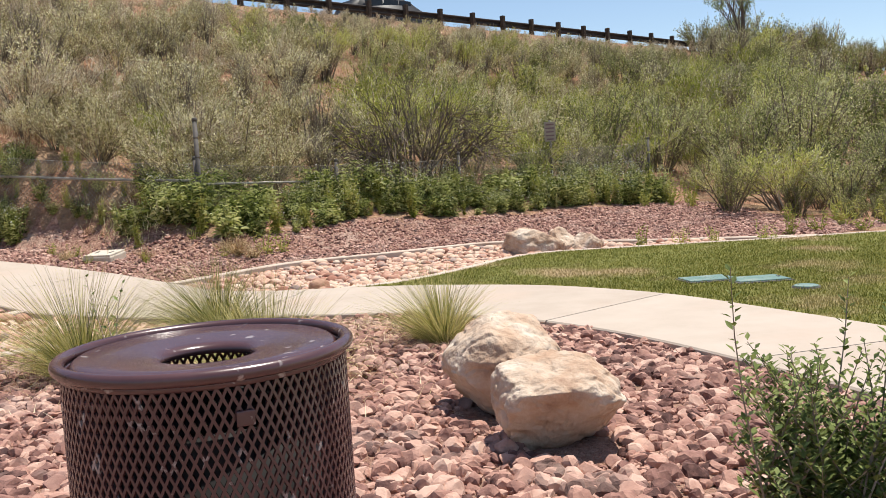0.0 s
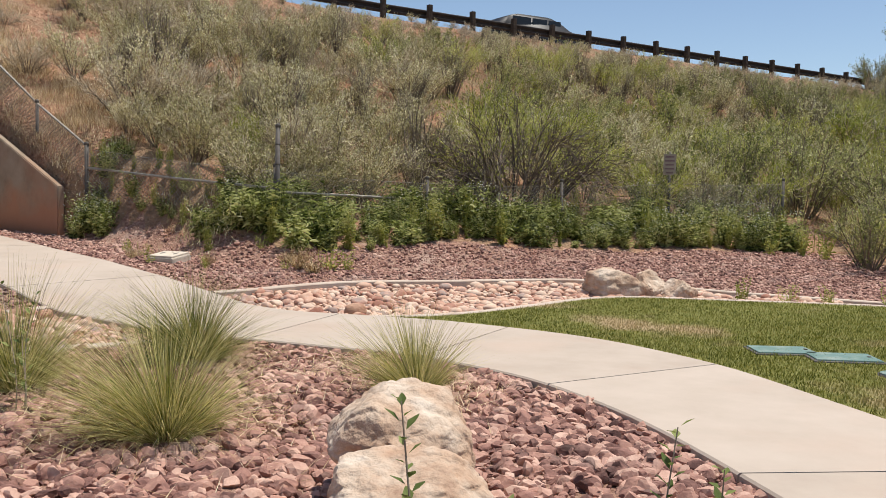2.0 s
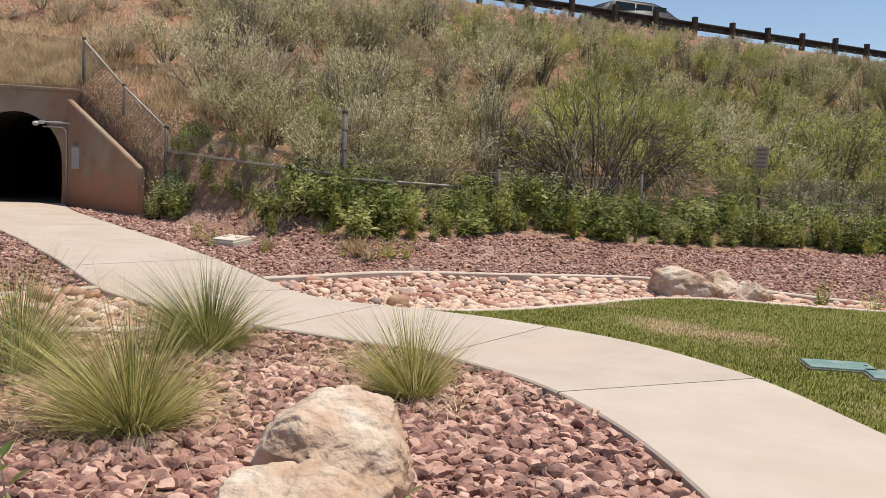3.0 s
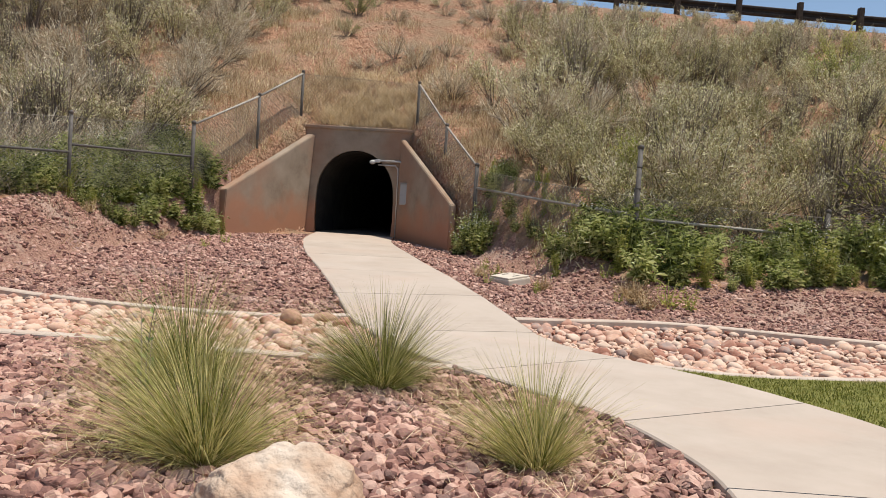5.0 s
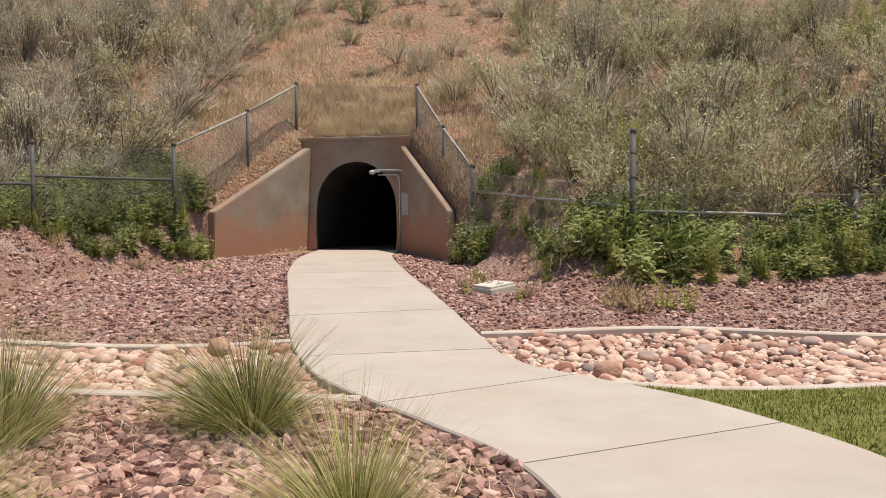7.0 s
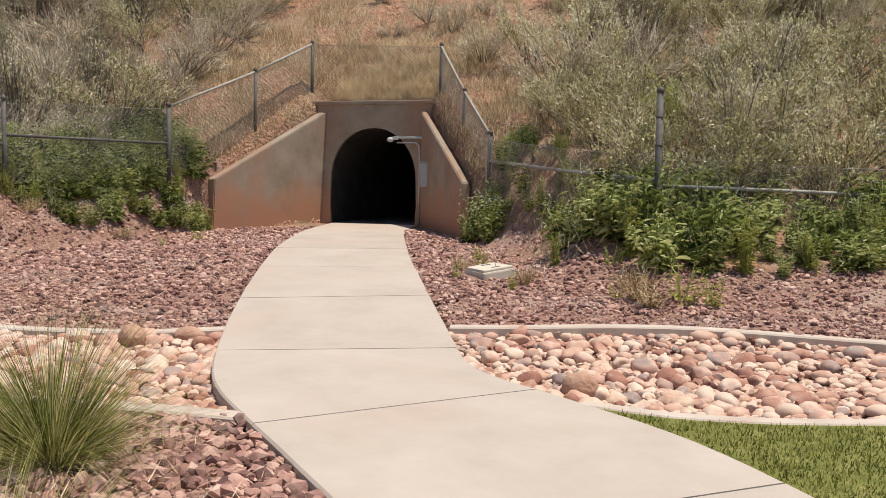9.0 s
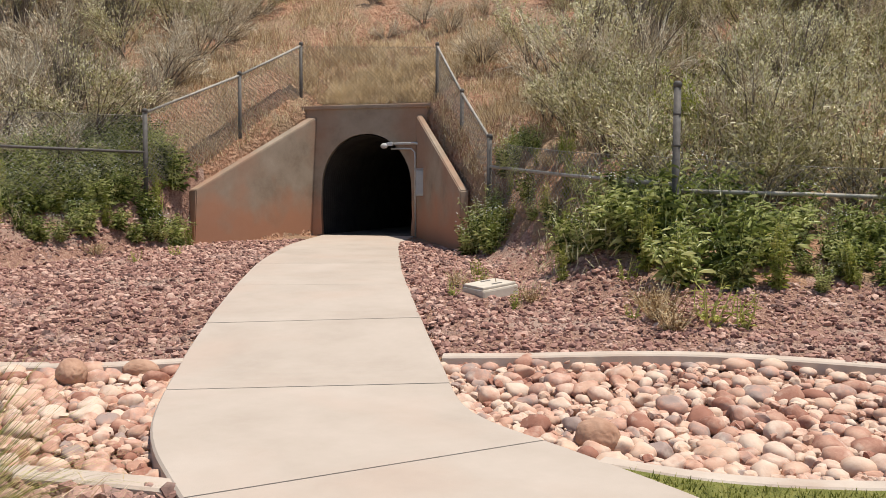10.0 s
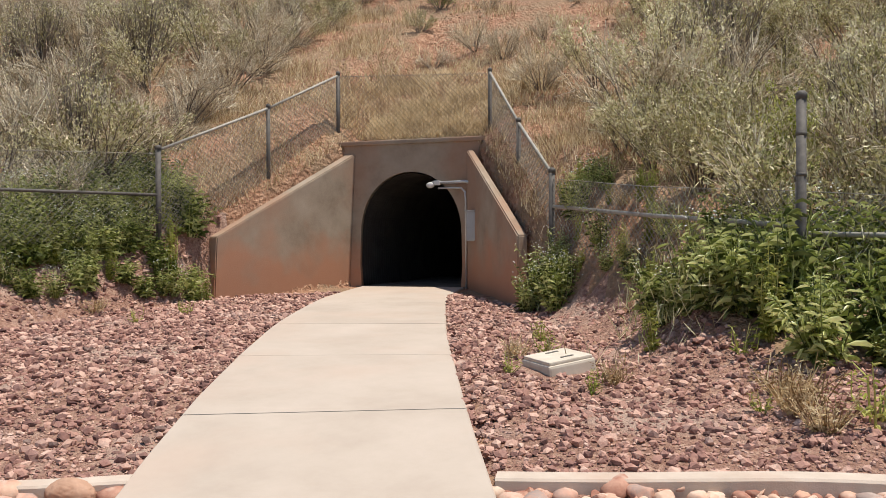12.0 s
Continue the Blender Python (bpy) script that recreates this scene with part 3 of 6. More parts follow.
# corrugated barrel, near-black from the face inwards to carry the mouth's shade
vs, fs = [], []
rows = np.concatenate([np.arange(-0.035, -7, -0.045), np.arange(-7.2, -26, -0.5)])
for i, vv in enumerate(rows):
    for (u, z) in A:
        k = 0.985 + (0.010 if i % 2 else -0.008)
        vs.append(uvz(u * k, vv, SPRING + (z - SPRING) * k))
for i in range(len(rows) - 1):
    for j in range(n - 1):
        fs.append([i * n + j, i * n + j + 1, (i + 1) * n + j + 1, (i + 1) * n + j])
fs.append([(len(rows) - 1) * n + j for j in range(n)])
put("barrel", mesh_from("barrel", local(vs), fs, M["tunnel"]), headwall, "corrugated steel tunnel barrel darkened for shade")
vs = [uvz(-0.9, 0.03, 0.575), uvz(0.9, 0.03, 0.575), uvz(0.9, -26, 0.66), uvz(-0.9, -26, 0.66), uvz(-0.9, 0.03, 0.4), uvz(0.9, 0.03, 0.4), uvz(0.9, -26, 0.4), uvz(-0.9, -26, 0.4)]
put("tunnel_floor", mesh_from("tunnel_floor", local(vs), [[0, 1, 2, 3], [4, 7, 6, 5], [0, 4, 5, 1], [2, 6, 7, 3], [1, 5, 6, 2], [3, 7, 4, 0]], M["tunnel_floor"]), headwall)

# ---- road and guardrail on the embankment ----
def along(a, q):
    return RAIL0[0] + a * RAILD[0] + q * RAILN[0], RAIL0[1] + a * RAILD[1] + q * RAILN[1]


vs = []
for a in np.arange(-120, 121, 10):
    vs += [(*along(a, 1.5), 7.31 + rise(a)), (*along(a, 9.0), 7.31 + rise(a))]
fs = [[2 * i, 2 * i + 2, 2 * i + 3, 2 * i + 1] for i in range(len(vs) // 2 - 1)]
tagged(put("road", mesh_from("road", vs, fs, M["asphalt"])), "grey asphalt road along top of embankment", "road", kind="structure")

RAIL_TURN = math.degrees(math.atan2(RAILD[1], RAILD[0]))
guardrail = tagged(empty("guardrail", RAIL0[0], RAIL0[1], 7.25, RAIL_TURN), "timber-post guardrail darkened as backlit beside embankment road", "guardrail")
bm = bmesh.new()
box_bm((0.15, 0.2, 1.05), (0, 0, 0.245), 0.012, bm)
post0 = part("post", bm, M["timber"], guardrail)
POST0, STEP = -6.244, 1.865
post0.matrix_basis = pose(POST0, 0, float(rise(POST0)))
for i in range(-34, 26):
    if i:
        a = POST0 + i * STEP
        put("post", post0.data, guardrail, m=pose(a, 0, float(rise(a)) + random.uniform(-0.02, 0.02), random.uniform(-1, 1), random.uniform(-1, 1), 0))
W_SECTION = [(-0.01, 0.155), (-0.075, 0.12), (-0.075, 0.075), (-0.015, 0.03), (-0.015, -0.03), (-0.075, -0.075), (-0.075, -0.12), (-0.01, -0.155)]
for i in range(-17, 13):
    vs, fs = [], []
    for x in (POST0 + i * 2 * STEP - 0.02, POST0 + (i + 1) * 2 * STEP + 0.02):
        for dy in (0, 0.012):
            vs += [(x, 0.10 + 0.05 - dy + q * 1.0 + 0.05, 0.46 + float(rise(x)) + z) for q, z in W_SECTION]
    k = len(W_SECTION)
    for j in range(k - 1):
        fs.append([j, j + 1, 2 * k + j + 1, 2 * k + j])
        fs.append([k + j, 3 * k + j, 3 * k + j + 1, k + j + 1])
    fs += [[0, 2 * k, 3 * k, k], [k - 1, 2 * k - 1, 4 * k - 1, 3 * k - 1]]
    put("beam", mesh_from("beam", vs, fs, M["beam"]), guardrail)

# ---- chain-link fences ----
def fence_panel(fence, a, b, base_a, base_b, top_a, top_b, cell=0.055, r=0.0034):
    """Chain-link fabric between two posts, as crossing wires."""
    A0, B0 = np.array(a, float), np.array(b, float)
    length = float(np.hypot(*(B0 - A0)))
    h = max(top_a - base_a, top_b - base_b)
    out_v, out_f = [], []
    nrm = np.array([-(B0 - A0)[1], (B0 - A0)[0]]) / length
    step = cell * 1.42
    for sgn in (1, -1):
        s0 = -h if sgn > 0 else 0.0
        for s in np.arange(s0, length + (0 if sgn > 0 else h), step):
            e0, e1 = (s, 0.0), (s + sgn * h, h)
            t0, t1 = 0.0, 1.0
            if sgn > 0:
                t0, t1 = max(0.0, -s / h), min(1.0, (length - s) / h)
            else:
                t0, t1 = max(0.0, (s - length) / h), min(1.0, s / h)
            if t1 - t0 < 0.02:
                continue
            p = []
            for t in (t0, t1):
                w = s + sgn * h * t
                f = min(max(w / length, 0), 1)
                xy = A0 + (B0 - A0) * f + nrm * 0.003 * sgn
                z0, z1 = base_a + (base_b - base_a) * f, top_a + (top_b - top_a) * f
                p.append((xy[0], xy[1], z0 + (z1 - z0) * t))
            v, f_ = tube(p, r, 3, False)
            o = len(out_v)
            out_v += v
            out_f += [[i + o for i in g] for g in f_]
    put("mesh_panel", mesh_from("mesh_panel", out_v, out_f, M["wire"]), fence)


def post_on(fence, x, y, z0, z1, r=0.03, mat="post_dark"):
    v, f = join([tube([(x, y, z0 - 0.25), (x, y, z1)], r, 12), tube([(x, y, z1 - 0.03), (x, y, z1 + 0.012), (x, y, z1 + 0.03)], [r * 1.2, r * 1.2, r * 0.5], 12)])
    put("post", mesh_from("post", v, f, M[mat], True), fence)


PORTAL = [(*W(-2.37, 2.93), 2.50, 1.28), (*W(-1.79, 1.14), 3.27, 2.02), (*W(-1.32, -0.22), 3.96, 2.80), (*W(1.19, -0.30), 3.86, 2.78), (*W(2.0, 1.09), 2.88, 1.78), (*W(2.76, 2.47), 2.08, 0.95)]
fence = tagged(empty("portal_fence"), "galvanised chain-link fence stepping down round tunnel portal", "fence")
for i, (x, y, zt, zb) in enumerate(PORTAL):
    post_on(fence, x, y, zb, zt, 0.036 if i in (0, 5) else 0.03, "post_dark")
for i in range(5):
    a, b = PORTAL[i], PORTAL[i + 1]
    fence_panel(fence, a[:2], b[:2], a[3] + 0.03, b[3] + 0.03, a[2] - 0.04, b[2] - 0.04)
    if i != 2:
        pipe("top_rail", [(a[0], a[1], a[2] - 0.04), (b[0], b[1], b[2] - 0.04)], 0.021, M["galv"], fence)
pipe("tension_wire", [(PORTAL[2][0], PORTAL[2][1], 3.9), (PORTAL[3][0], PORTAL[3][1], 3.8)], 0.004, M["wire"], fence, 5)

toe = tagged(empty("toe_fence"), "low chain-link fence with steel posts at foot of slope", "fence")
TOE = [(-7.88, 14.98, 2.08, 0.95), (-4.06, 14.08, 1.72, 0.5), (-2.10, 16.12, 1.60, 0.5), (0.12, 17.5, 1.62, 0.5), (2.12, 19.3, 1.72, 0.5), (4.49, 20.6, 1.77, 0.55)]
for i, (x, y, zt, zb) in enumerate(TOE):
    if i:
        post_on(toe, x, y, zb, zt, 0.03)
for i in range(5):
    a, b = TOE[i], TOE[i + 1]
    fence_panel(toe, a[:2], b[:2], a[3] + 0.05, b[3] + 0.05, a[2] - 0.12, b[2] - 0.12)
    pipe("top_wire", [(a[0], a[1], a[2] - 0.1), ((a[0] + b[0]) / 2, (a[1] + b[1]) / 2, (a[2] + b[2]) / 2 - 0.13), (b[0], b[1], b[2] - 0.1)], 0.004, M["wire"], toe, 5)
pipe("rail", [(-7.88, 14.98, 1.66), (-6.0, 14.52, 1.50), (-4.06, 14.08, 1.36)], 0.021, M["galv"], toe)
pipe("rail", [(-4.0, 14.1, 1.30), (-3.1, 15.0, 1.27), (-2.10, 16.12, 1.22)], 0.021, M["galv"], toe)

left_fence = tagged(empty("slope_fence"), "chain-link fence with sagging wire above weeds", "fence")
LF = [(*W(-2.37, 2.93), 2.5, 1.28), (-11.05, 9.03, 2.36, 1.15), (-10.5, 6.5, 2.2, 1.0), (-9.9, 3.9, 2.1, 0.9)]
for i, (x, y, zt, zb) in enumerate(LF):
    if i:
        post_on(left_fence, x, y, zb, zt, 0.03)
for i in range(3):
    a, b = LF[i], LF[i + 1]
    fence_panel(left_fence, a[:2], b[:2], a[3] + 0.05, b[3] + 0.05, a[2] - 0.08, b[2] - 0.08, 0.06, 0.0026)
    pipe("top_wire", [(a[0], a[1], a[2] - 0.08), (b[0], b[1], b[2] - 0.08)], 0.004, M["wire"], left_fence, 5)
    pipe("rail", [(a[0], a[1], a[2] - 0.62), (b[0], b[1], b[2] - 0.5)], 0.02, M["post_dark"], left_fence)

pole = tagged(empty("gate_pole", -3.99, 14.0, 0.4), "tall grey galvanised steel pole with clamp bands", "pole")
pole_v = join([tube([(0, 0, -0.2), (0, 0, 1.90)], 0.036, 14), tube([(0, 0, 1.89), (0, 0, 1.93), (0, 0, 1.95)], [0.042, 0.042, 0.025], 14)])
put("shaft", mesh_from("shaft", *pole_v, M["post_dark"], True), pole)
for h in (0.85, 1.32, 1.62):
    put("band", mesh_from("band", *tube([(0, 0, h), (0, 0, h + 0.03)], 0.040, 14), M["post_dark"], True), pole)

sign = tagged(empty("notice_sign", 2.12, 19.28, 0.4), "faded notice sign on slim steel post by fence", "sign")
put("post", mesh_from("post", *tube([(0, 0, -0.1), (0, 0, 1.85)], 0.022, 8), M["post_dark"], True), sign)
face = -8
bm = box_bm((0.24, 0.012, 0.42), (0, -0.035, 1.6), 0.004)
plate = part("plate", bm, M["sign"], sign)
plate.rotation_euler.z = radians(face)
for k, w in enumerate((0.17, 0.19, 0.16, 0.18, 0.14)):
    line = part("writing_line", box_bm((w, 0.004, 0.03), (0, -0.044, 1.75 - 0.078 * k), 0), M["sign_ink"], plate)

# ---- lamp, conduits and electric box on the portal ----
TURN = math.degrees(math.atan2(UY, UX))
electric = tagged(empty("electric_box", *W(1.16, 0.36), 1.48, TURN - 6), "grey steel electric box with conduit on wing wall", "electric box")
part("case", box_bm((0.24, 0.13, 0.44), (0, 0, 0), 0.012), M["panel"], electric)
part("door", box_bm((0.21, 0.014, 0.40), (0, -0.073, 0), 0.006), M["panel"], electric)
part("lip", box_bm((0.27, 0.17, 0.014), (0, -0.01, 0.226), 0.004), M["panel"], electric)
for z in (0.12, -0.14):
    part("latch", box_bm((0.04, 0.02, 0.03), (0.06, -0.088, z), 0.005), M["post_dark"], electric)
e_in = electric.matrix_basis.inverted()


def conduit(name, pts, r, owner, inv):
    v, f = tube([inv @ Vector(uvz(*p)) for p in pts], r, 8)
    put(name, mesh_from(name, v, f, M["conduit"], True), owner)


conduit("conduit", [(0.38, 0.06, 2.14), (0.92, 0.06, 2.15), (1.02, 0.10, 2.12), (1.08, 0.18, 2.02), (1.10, 0.24, 1.70)], 0.024, electric, e_in)
conduit("conduit", [(1.10, 0.24, 1.27), (1.10, 0.24, 0.55)], 0.020, electric, e_in)
conduit("conduit", [(0.48, 0.05, 2.06), (0.84, 0.05, 2.06), (0.90, 0.05, 2.0), (0.91, 0.05, 1.9), (0.92, 0.05, 0.55)], 0.015, electric, e_in)
lamp = tagged(empty("bulkhead_lamp", *W(0.36, 0.07), 2.11, TURN), "white glass lamp at tunnel crown", "lamp")
bm = bmesh.new()
bmesh.ops.create_icosphere(bm, subdivisions=3, radius=0.055, matrix=Matrix.Diagonal((1.2, 0.8, 0.85, 1)))
smooth_ob(part("globe", bm, M["lamp"], lamp))
part("mount", box_bm((0.10, 0.06, 0.07), (0.11, -0.0, 0.03), 0.012), M["conduit"], lamp)

# ---- utility boxes ----
valve = tagged(empty("valve_box", -5.0, 12.53, 0.31, -14), "pale beige concrete utility box tilted in gravel", "utility box")
valve.rotation_euler.x = radians(8)
part("body", box_bm((0.46, 0.38, 0.22), (0, 0, -0.03), 0.02), M["box"], valve)
part("lid", box_bm((0.43, 0.35, 0.03), (0, 0, 0.09), 0.01), M["box"], valve)
for sx in (-0.17, 0.17):
    part("slot", box_bm((0.03, 0.10, 0.006), (sx * 0.7, 0.02, 0.106), 0.001), M["post_dark"], valve)
for x, y, sx, sy, rz in ((2.58, 9.08, 0.50, 0.34, 10), (3.02, 8.86, 0.52, 0.36, 6)):
    b = tagged(empty("irrigation_box", x, y, 0.0, rz), "teal plastic irrigation box lid flush with lawn", "utility box", "irrigation boxes in lawn")
    part("frame", box_bm((sx + 0.05, sy + 0.05, 0.12), (0, 0, -0.035), 0.012), M["post_dark"], b)
    part("lid", box_bm((sx, sy, 0.03), (0, 0, 0.022), 0.01), M["lid"], b)
    part("bolt", box_bm((0.03, 0.03, 0.008), (sx * 0.4, 0, 0.04), 0.003), M["post_dark"], b)
b = tagged(empty("irrigation_box", 3.24, 8.2, 0.0), "small round teal irrigation lid in lawn", "utility box", "irrigation boxes in lawn")
put("frame", mesh_from("frame", *tube([(0, 0, -0.1), (0, 0, 0.026)], 0.125, 24), M["post_dark"], True), b)
put("lid", mesh_from("lid", *tube([(0, 0, 0.0), (0, 0, 0.034), (0, 0, 0.038)], [0.11, 0.11, 0.10], 24), M["lid"]), b)

# ---- litter bin ----
def litter_bin(x, y):
    R, H = 0.301, 0.962
    ob = tagged(empty("litter_bin", x, y, gz(x, y) + 0.01), "round brown expanded-metal litter bin with open lid", "litter bin")
    cols, rh = 96, 0.0195
    z0, z1 = 0.06, H - 0.04
    rows_n = int((z1 - z0) / rh)
    vs, fs = [], []

    def node(c, r, rad):
        a = 2 * math.pi * (c + 0.5 * (r % 2)) / cols
        return Vector((rad * math.cos(a), rad * math.sin(a), z0 + r * rh))

    for r in range(rows_n):
        for c in range(cols):
            for dc in ((0, -1) if r % 2 == 0 else (0, 1)):
                p, q = node(c, r, R - 0.006), node(c + dc, r + 1, R - 0.006)
                d = (q - p).normalized()
                nrm = Vector((p.x, p.y, 0)).normalized()
                s = d.cross(nrm) * 0.0034
                o = len(vs)
                e = nrm * 0.0028
                vs += [p - s - e, p + s - e, p + s * 0.8 + e, p - s * 0.8 + e, q - s - e, q + s - e, q + s * 0.8 + e, q - s * 0.8 + e]
                fs += [[o + 1, o + 5, o + 6, o + 2], [o + 2, o + 6, o + 7, o + 3], [o + 3, o + 7, o + 4, o], [o, o + 4, o + 5, o + 1]]
    put("mesh_side", mesh_from("mesh_side", vs, fs, M["can"]), ob)

    def lathe(name, profile, mat, segs=72, closed=False, label=""):
        vs, fs = [], []
        k = len(profile)
        for i in range(segs):
            a = 2 * math.pi * i / segs
            vs += [(r * math.cos(a), r * math.sin(a), z) for r, z in profile]
        for i in range(segs):
            for j in range(k if closed else k - 1):
                a0, a1 = i * k + j, i * k + (j + 1) % k
                b0, b1 = ((i + 1) % segs) * k + j, ((i + 1) % segs) * k + (j + 1) % k
                fs.append([a0, b0, b1, a1])
        return put(name, mesh_from(name, vs, fs, mat, True), ob, label)

    ring = lambda r, z, t: [(r + t * math.cos(q), z + t * math.sin(q)) for q in np.linspace(0, 2 * math.pi, 12, endpoint=False)]
    lathe("rim", ring(R, H - 0.02, 0.0145), M["can"], closed=True)
    lathe("collar", [(R - 0.012, H - 0.044), (R - 0.003, H - 0.044), (R - 0.003, H - 0.03), (R - 0.012, H - 0.03)], M["can"], closed=True)
    lathe("foot_ring", ring(R - 0.006, 0.05, 0.012), M["can"], closed=True)
    lathe("lid", [(R - 0.022, H - 0.05), (R - 0.024, H - 0.022), (R - 0.034, H - 0.014), (0.20, H - 0.020), (0.13, H - 0.026), (0.108, H - 0.030), (0.100, H - 0.037), (0.098, H - 0.05), (0.104, H - 0.05), (0.112, H - 0.036), (0.2, H - 0.026), (R - 0.034, H - 0.024), (R - 0.03, H - 0.05)], M["can"], closed=True)
    lathe("liner", [(0.0, 0.10), (0.255, 0.10), (0.284, 0.83), (0.288, 0.83), (0.26, 0.09), (0.0, 0.09)], M["can_liner"], 40, label="black plastic bin liner")
    a = math.radians(-62)
    tag = part("tag", box_bm((0.036, 0.004, 0.030), (0, 0, 0), 0.003), M["can"], ob)
    tag.matrix_basis = Matrix.Translation(((R + 0.004) * math.cos(a), (R + 0.004) * math.sin(a), H - 0.105)) @ Matrix.Rotation(a + math.pi / 2, 4, "Z")
    return ob


litter_bin(-0.46, 1.935)

# ---- boulders and stones ----
def rock_mesh(name, seed, size, sub, rough, mat, cuts=0, flat=False, freq=1.2, facets=()):
    rnd = random.Random(seed)
    bm = bmesh.new()
    bmesh.ops.create_icosphere(bm, subdivisions=sub, radius=1.0)
    planes = []
    for _ in range(cuts):
        n = Vector((rnd.uniform(-1, 1), rnd.uniform(-1, 1), rnd.uniform(-0.3, 1))).normalized()
        planes.append((n, rnd.uniform(0.55, 0.85)))
    for n, h in facets:
        planes.append((Vector(n).normalized(), h))
    off = Vector((rnd.uniform(0, 50), rnd.uniform(0, 50), rnd.uniform(0, 50)))
    for v in bm.verts:
        p = v.co.copy()
        if facets:
            p = p / (abs(p.x) ** 2.2 + abs(p.y) ** 2.2 + abs(p.z) ** 2.2) ** (1 / 2.2)
        for n, h in planes:
            d = p.dot(n) - h
            if d > 0:
                p -= n * d * (0.80 if facets else 0.96)
        k = noise.noise(p * freq + off) * rough + noise.noise(p * freq * 2.7 + off) * rough * 0.4
        if sub > 3:
            k += noise.noise(p * freq * 7 + off) * rough * 0.16 + noise.noise(p * freq * 16 + off) * rough * 0.07 - max(0.0, 0.16 - abs(noise.noise(p * freq * 2.2 + off * 2))) * rough * 2.0
        p *= 1 + k
        v.co = Vector((p.x * size[0], p.y * size[1], p.z * size[2]))
    if facets:
        lo = [min(v.co[i] for v in bm.verts) for i in range(3)]
        hi = [max(v.co[i] for v in bm.verts) for i in range(3)]
        for v in bm.verts:
            v.co = Vector([((v.co[i] - lo[i]) / (hi[i] - lo[i]) * 2 - 1) * size[i] for i in range(3)])
    me = bpy.data.meshes.new(name)
    bm.to_mesh(me)
    bm.free()
    me.materials.append(mat)
    if not flat:
        me.shade_smooth()
    return me


def boulder(x, y, size, seed, rz, label, lift, rx=0, ry=0, cuts=5, mat="boulder", facets=()):
    me = rock_mesh("boulder", seed, size, 6 if facets else 5, 0.15 if facets else 0.20 if cuts else 0.08, M[mat], cuts, facets=facets)
    ob = put("boulder", me, m=pose(x, y, gz(x, y) + lift, rx, ry, rz))
    return tagged(ob, label, "boulder", "boulders in gravel")


boulder(0.50, 4.07, (0.305, 0.27, 0.215), 8, 0, "pale tan sandstone boulder with dark overhang in gravel", 0.20, 0, 0, 0,
        facets=(((-0.12, -0.30, 1), 0.62), ((-1, -0.25, 0.15), 0.82), ((-0.05, -1, -0.55), 0.60), ((0.6, -0.55, -0.7), 0.70), ((0.8, -0.2, 0.62), 0.86), ((-0.7, -0.5, 0.75), 0.92), ((0.3, 1, 0.4), 0.8)))
boulder(0.29, 4.76, (0.34, 0.30, 0.285), 21, 0, "orange-tan sandstone boulder with angular facets in gravel", 0.25, 0, 0, 0,
        facets=(((0.5, -0.5, 0.72), 0.56), ((-0.75, -0.3, 0.62), 0.70), ((-0.25, -1, -0.12), 0.70), ((-0.75, -0.35, -0.6), 0.72), ((0.1, 1, 0.3), 0.8), ((0.9, 0.2, 0.3), 0.82), ((-0.25, -0.75, 0.5), 0.78)))
boulder(1.15, 13.45, (0.50, 0.32, 0.30), 5, 10, "rounded pink sandstone boulder at end of cobbles", 0.13, 0, 0, 3)
boulder(1.98, 13.5, (0.26, 0.24, 0.24), 9, 40, "rounded pink sandstone boulder at end of cobbles", 0.10, 0, 0, 4)
boulder(1.60, 13.65, (0.30, 0.24, 0.26), 14, 70, "rounded pink sandstone boulder at end of cobbles", 0.10, 0, 0, 3)
boulder(-1.60, 10.32, (0.13, 0.10, 0.105), 33, 0, "smooth reddish-brown cobble beside path edge", 0.07, 0, 0, 0, "cobble_orange")
boulder(-0.42, 7.86, (0.05, 0.04, 0.03), 40, 0, "small dark red stone on path edge", 0.04, 0, 0, 4, "stone_red_one")
boulder(-4.76, 9.10, (0.15, 0.09, 0.075), 46, 30, "tan-orange river boulder at kerb end", 0.05, 0, 0, 0, "cobble_orange")
boulder(-4.72, 8.62, (0.16, 0.10, 0.10), 47, -10, "tan rounded river boulder in swale", 0.10, 0, 0, 0, "cobble_orange")

# ---- vegetation builders ----
def stems_arrays(paths, r0, r1):
    """Three-sided tapering stems along paths of shape (n, k, 3)."""
    paths = np.asarray(paths)
    n, k, _ = paths.shape
    d = paths[:, -1] - paths[:, 0]
    d /= np.linalg.norm(d, axis=1)[:, None] + 1e-9
    a = np.cross(d, np.array([0.3, 0.9, 0.2]))
    a /= np.linalg.norm(a, axis=1)[:, None] + 1e-9
    b = np.cross(d, a)
    rad = np.linspace(1, 0, k)[None, :] * (np.asarray(r0) - r1).reshape(-1, 1) + r1
    vs = np.empty((n, k, 3, 3))
    for j in range(3):
        t = 2 * math.pi * j / 3
        vs[:, :, j] = paths + (a * math.cos(t) + b * math.sin(t))[:, None, :] * rad[:, :, None]
    base = (np.arange(n) * k * 3)[:, None, None]
    i = (np.arange(k - 1) * 3)[None, :, None]
    fs = []
    for j in range(3):
        j2 = (j + 1) % 3
        fs.append(np.concatenate([base + i + j, base + i + j2, base + i + 3 + j2, base + i + 3 + j], -1).reshape(-1, 4))
    return vs.reshape(-1, 3), np.concatenate(fs)


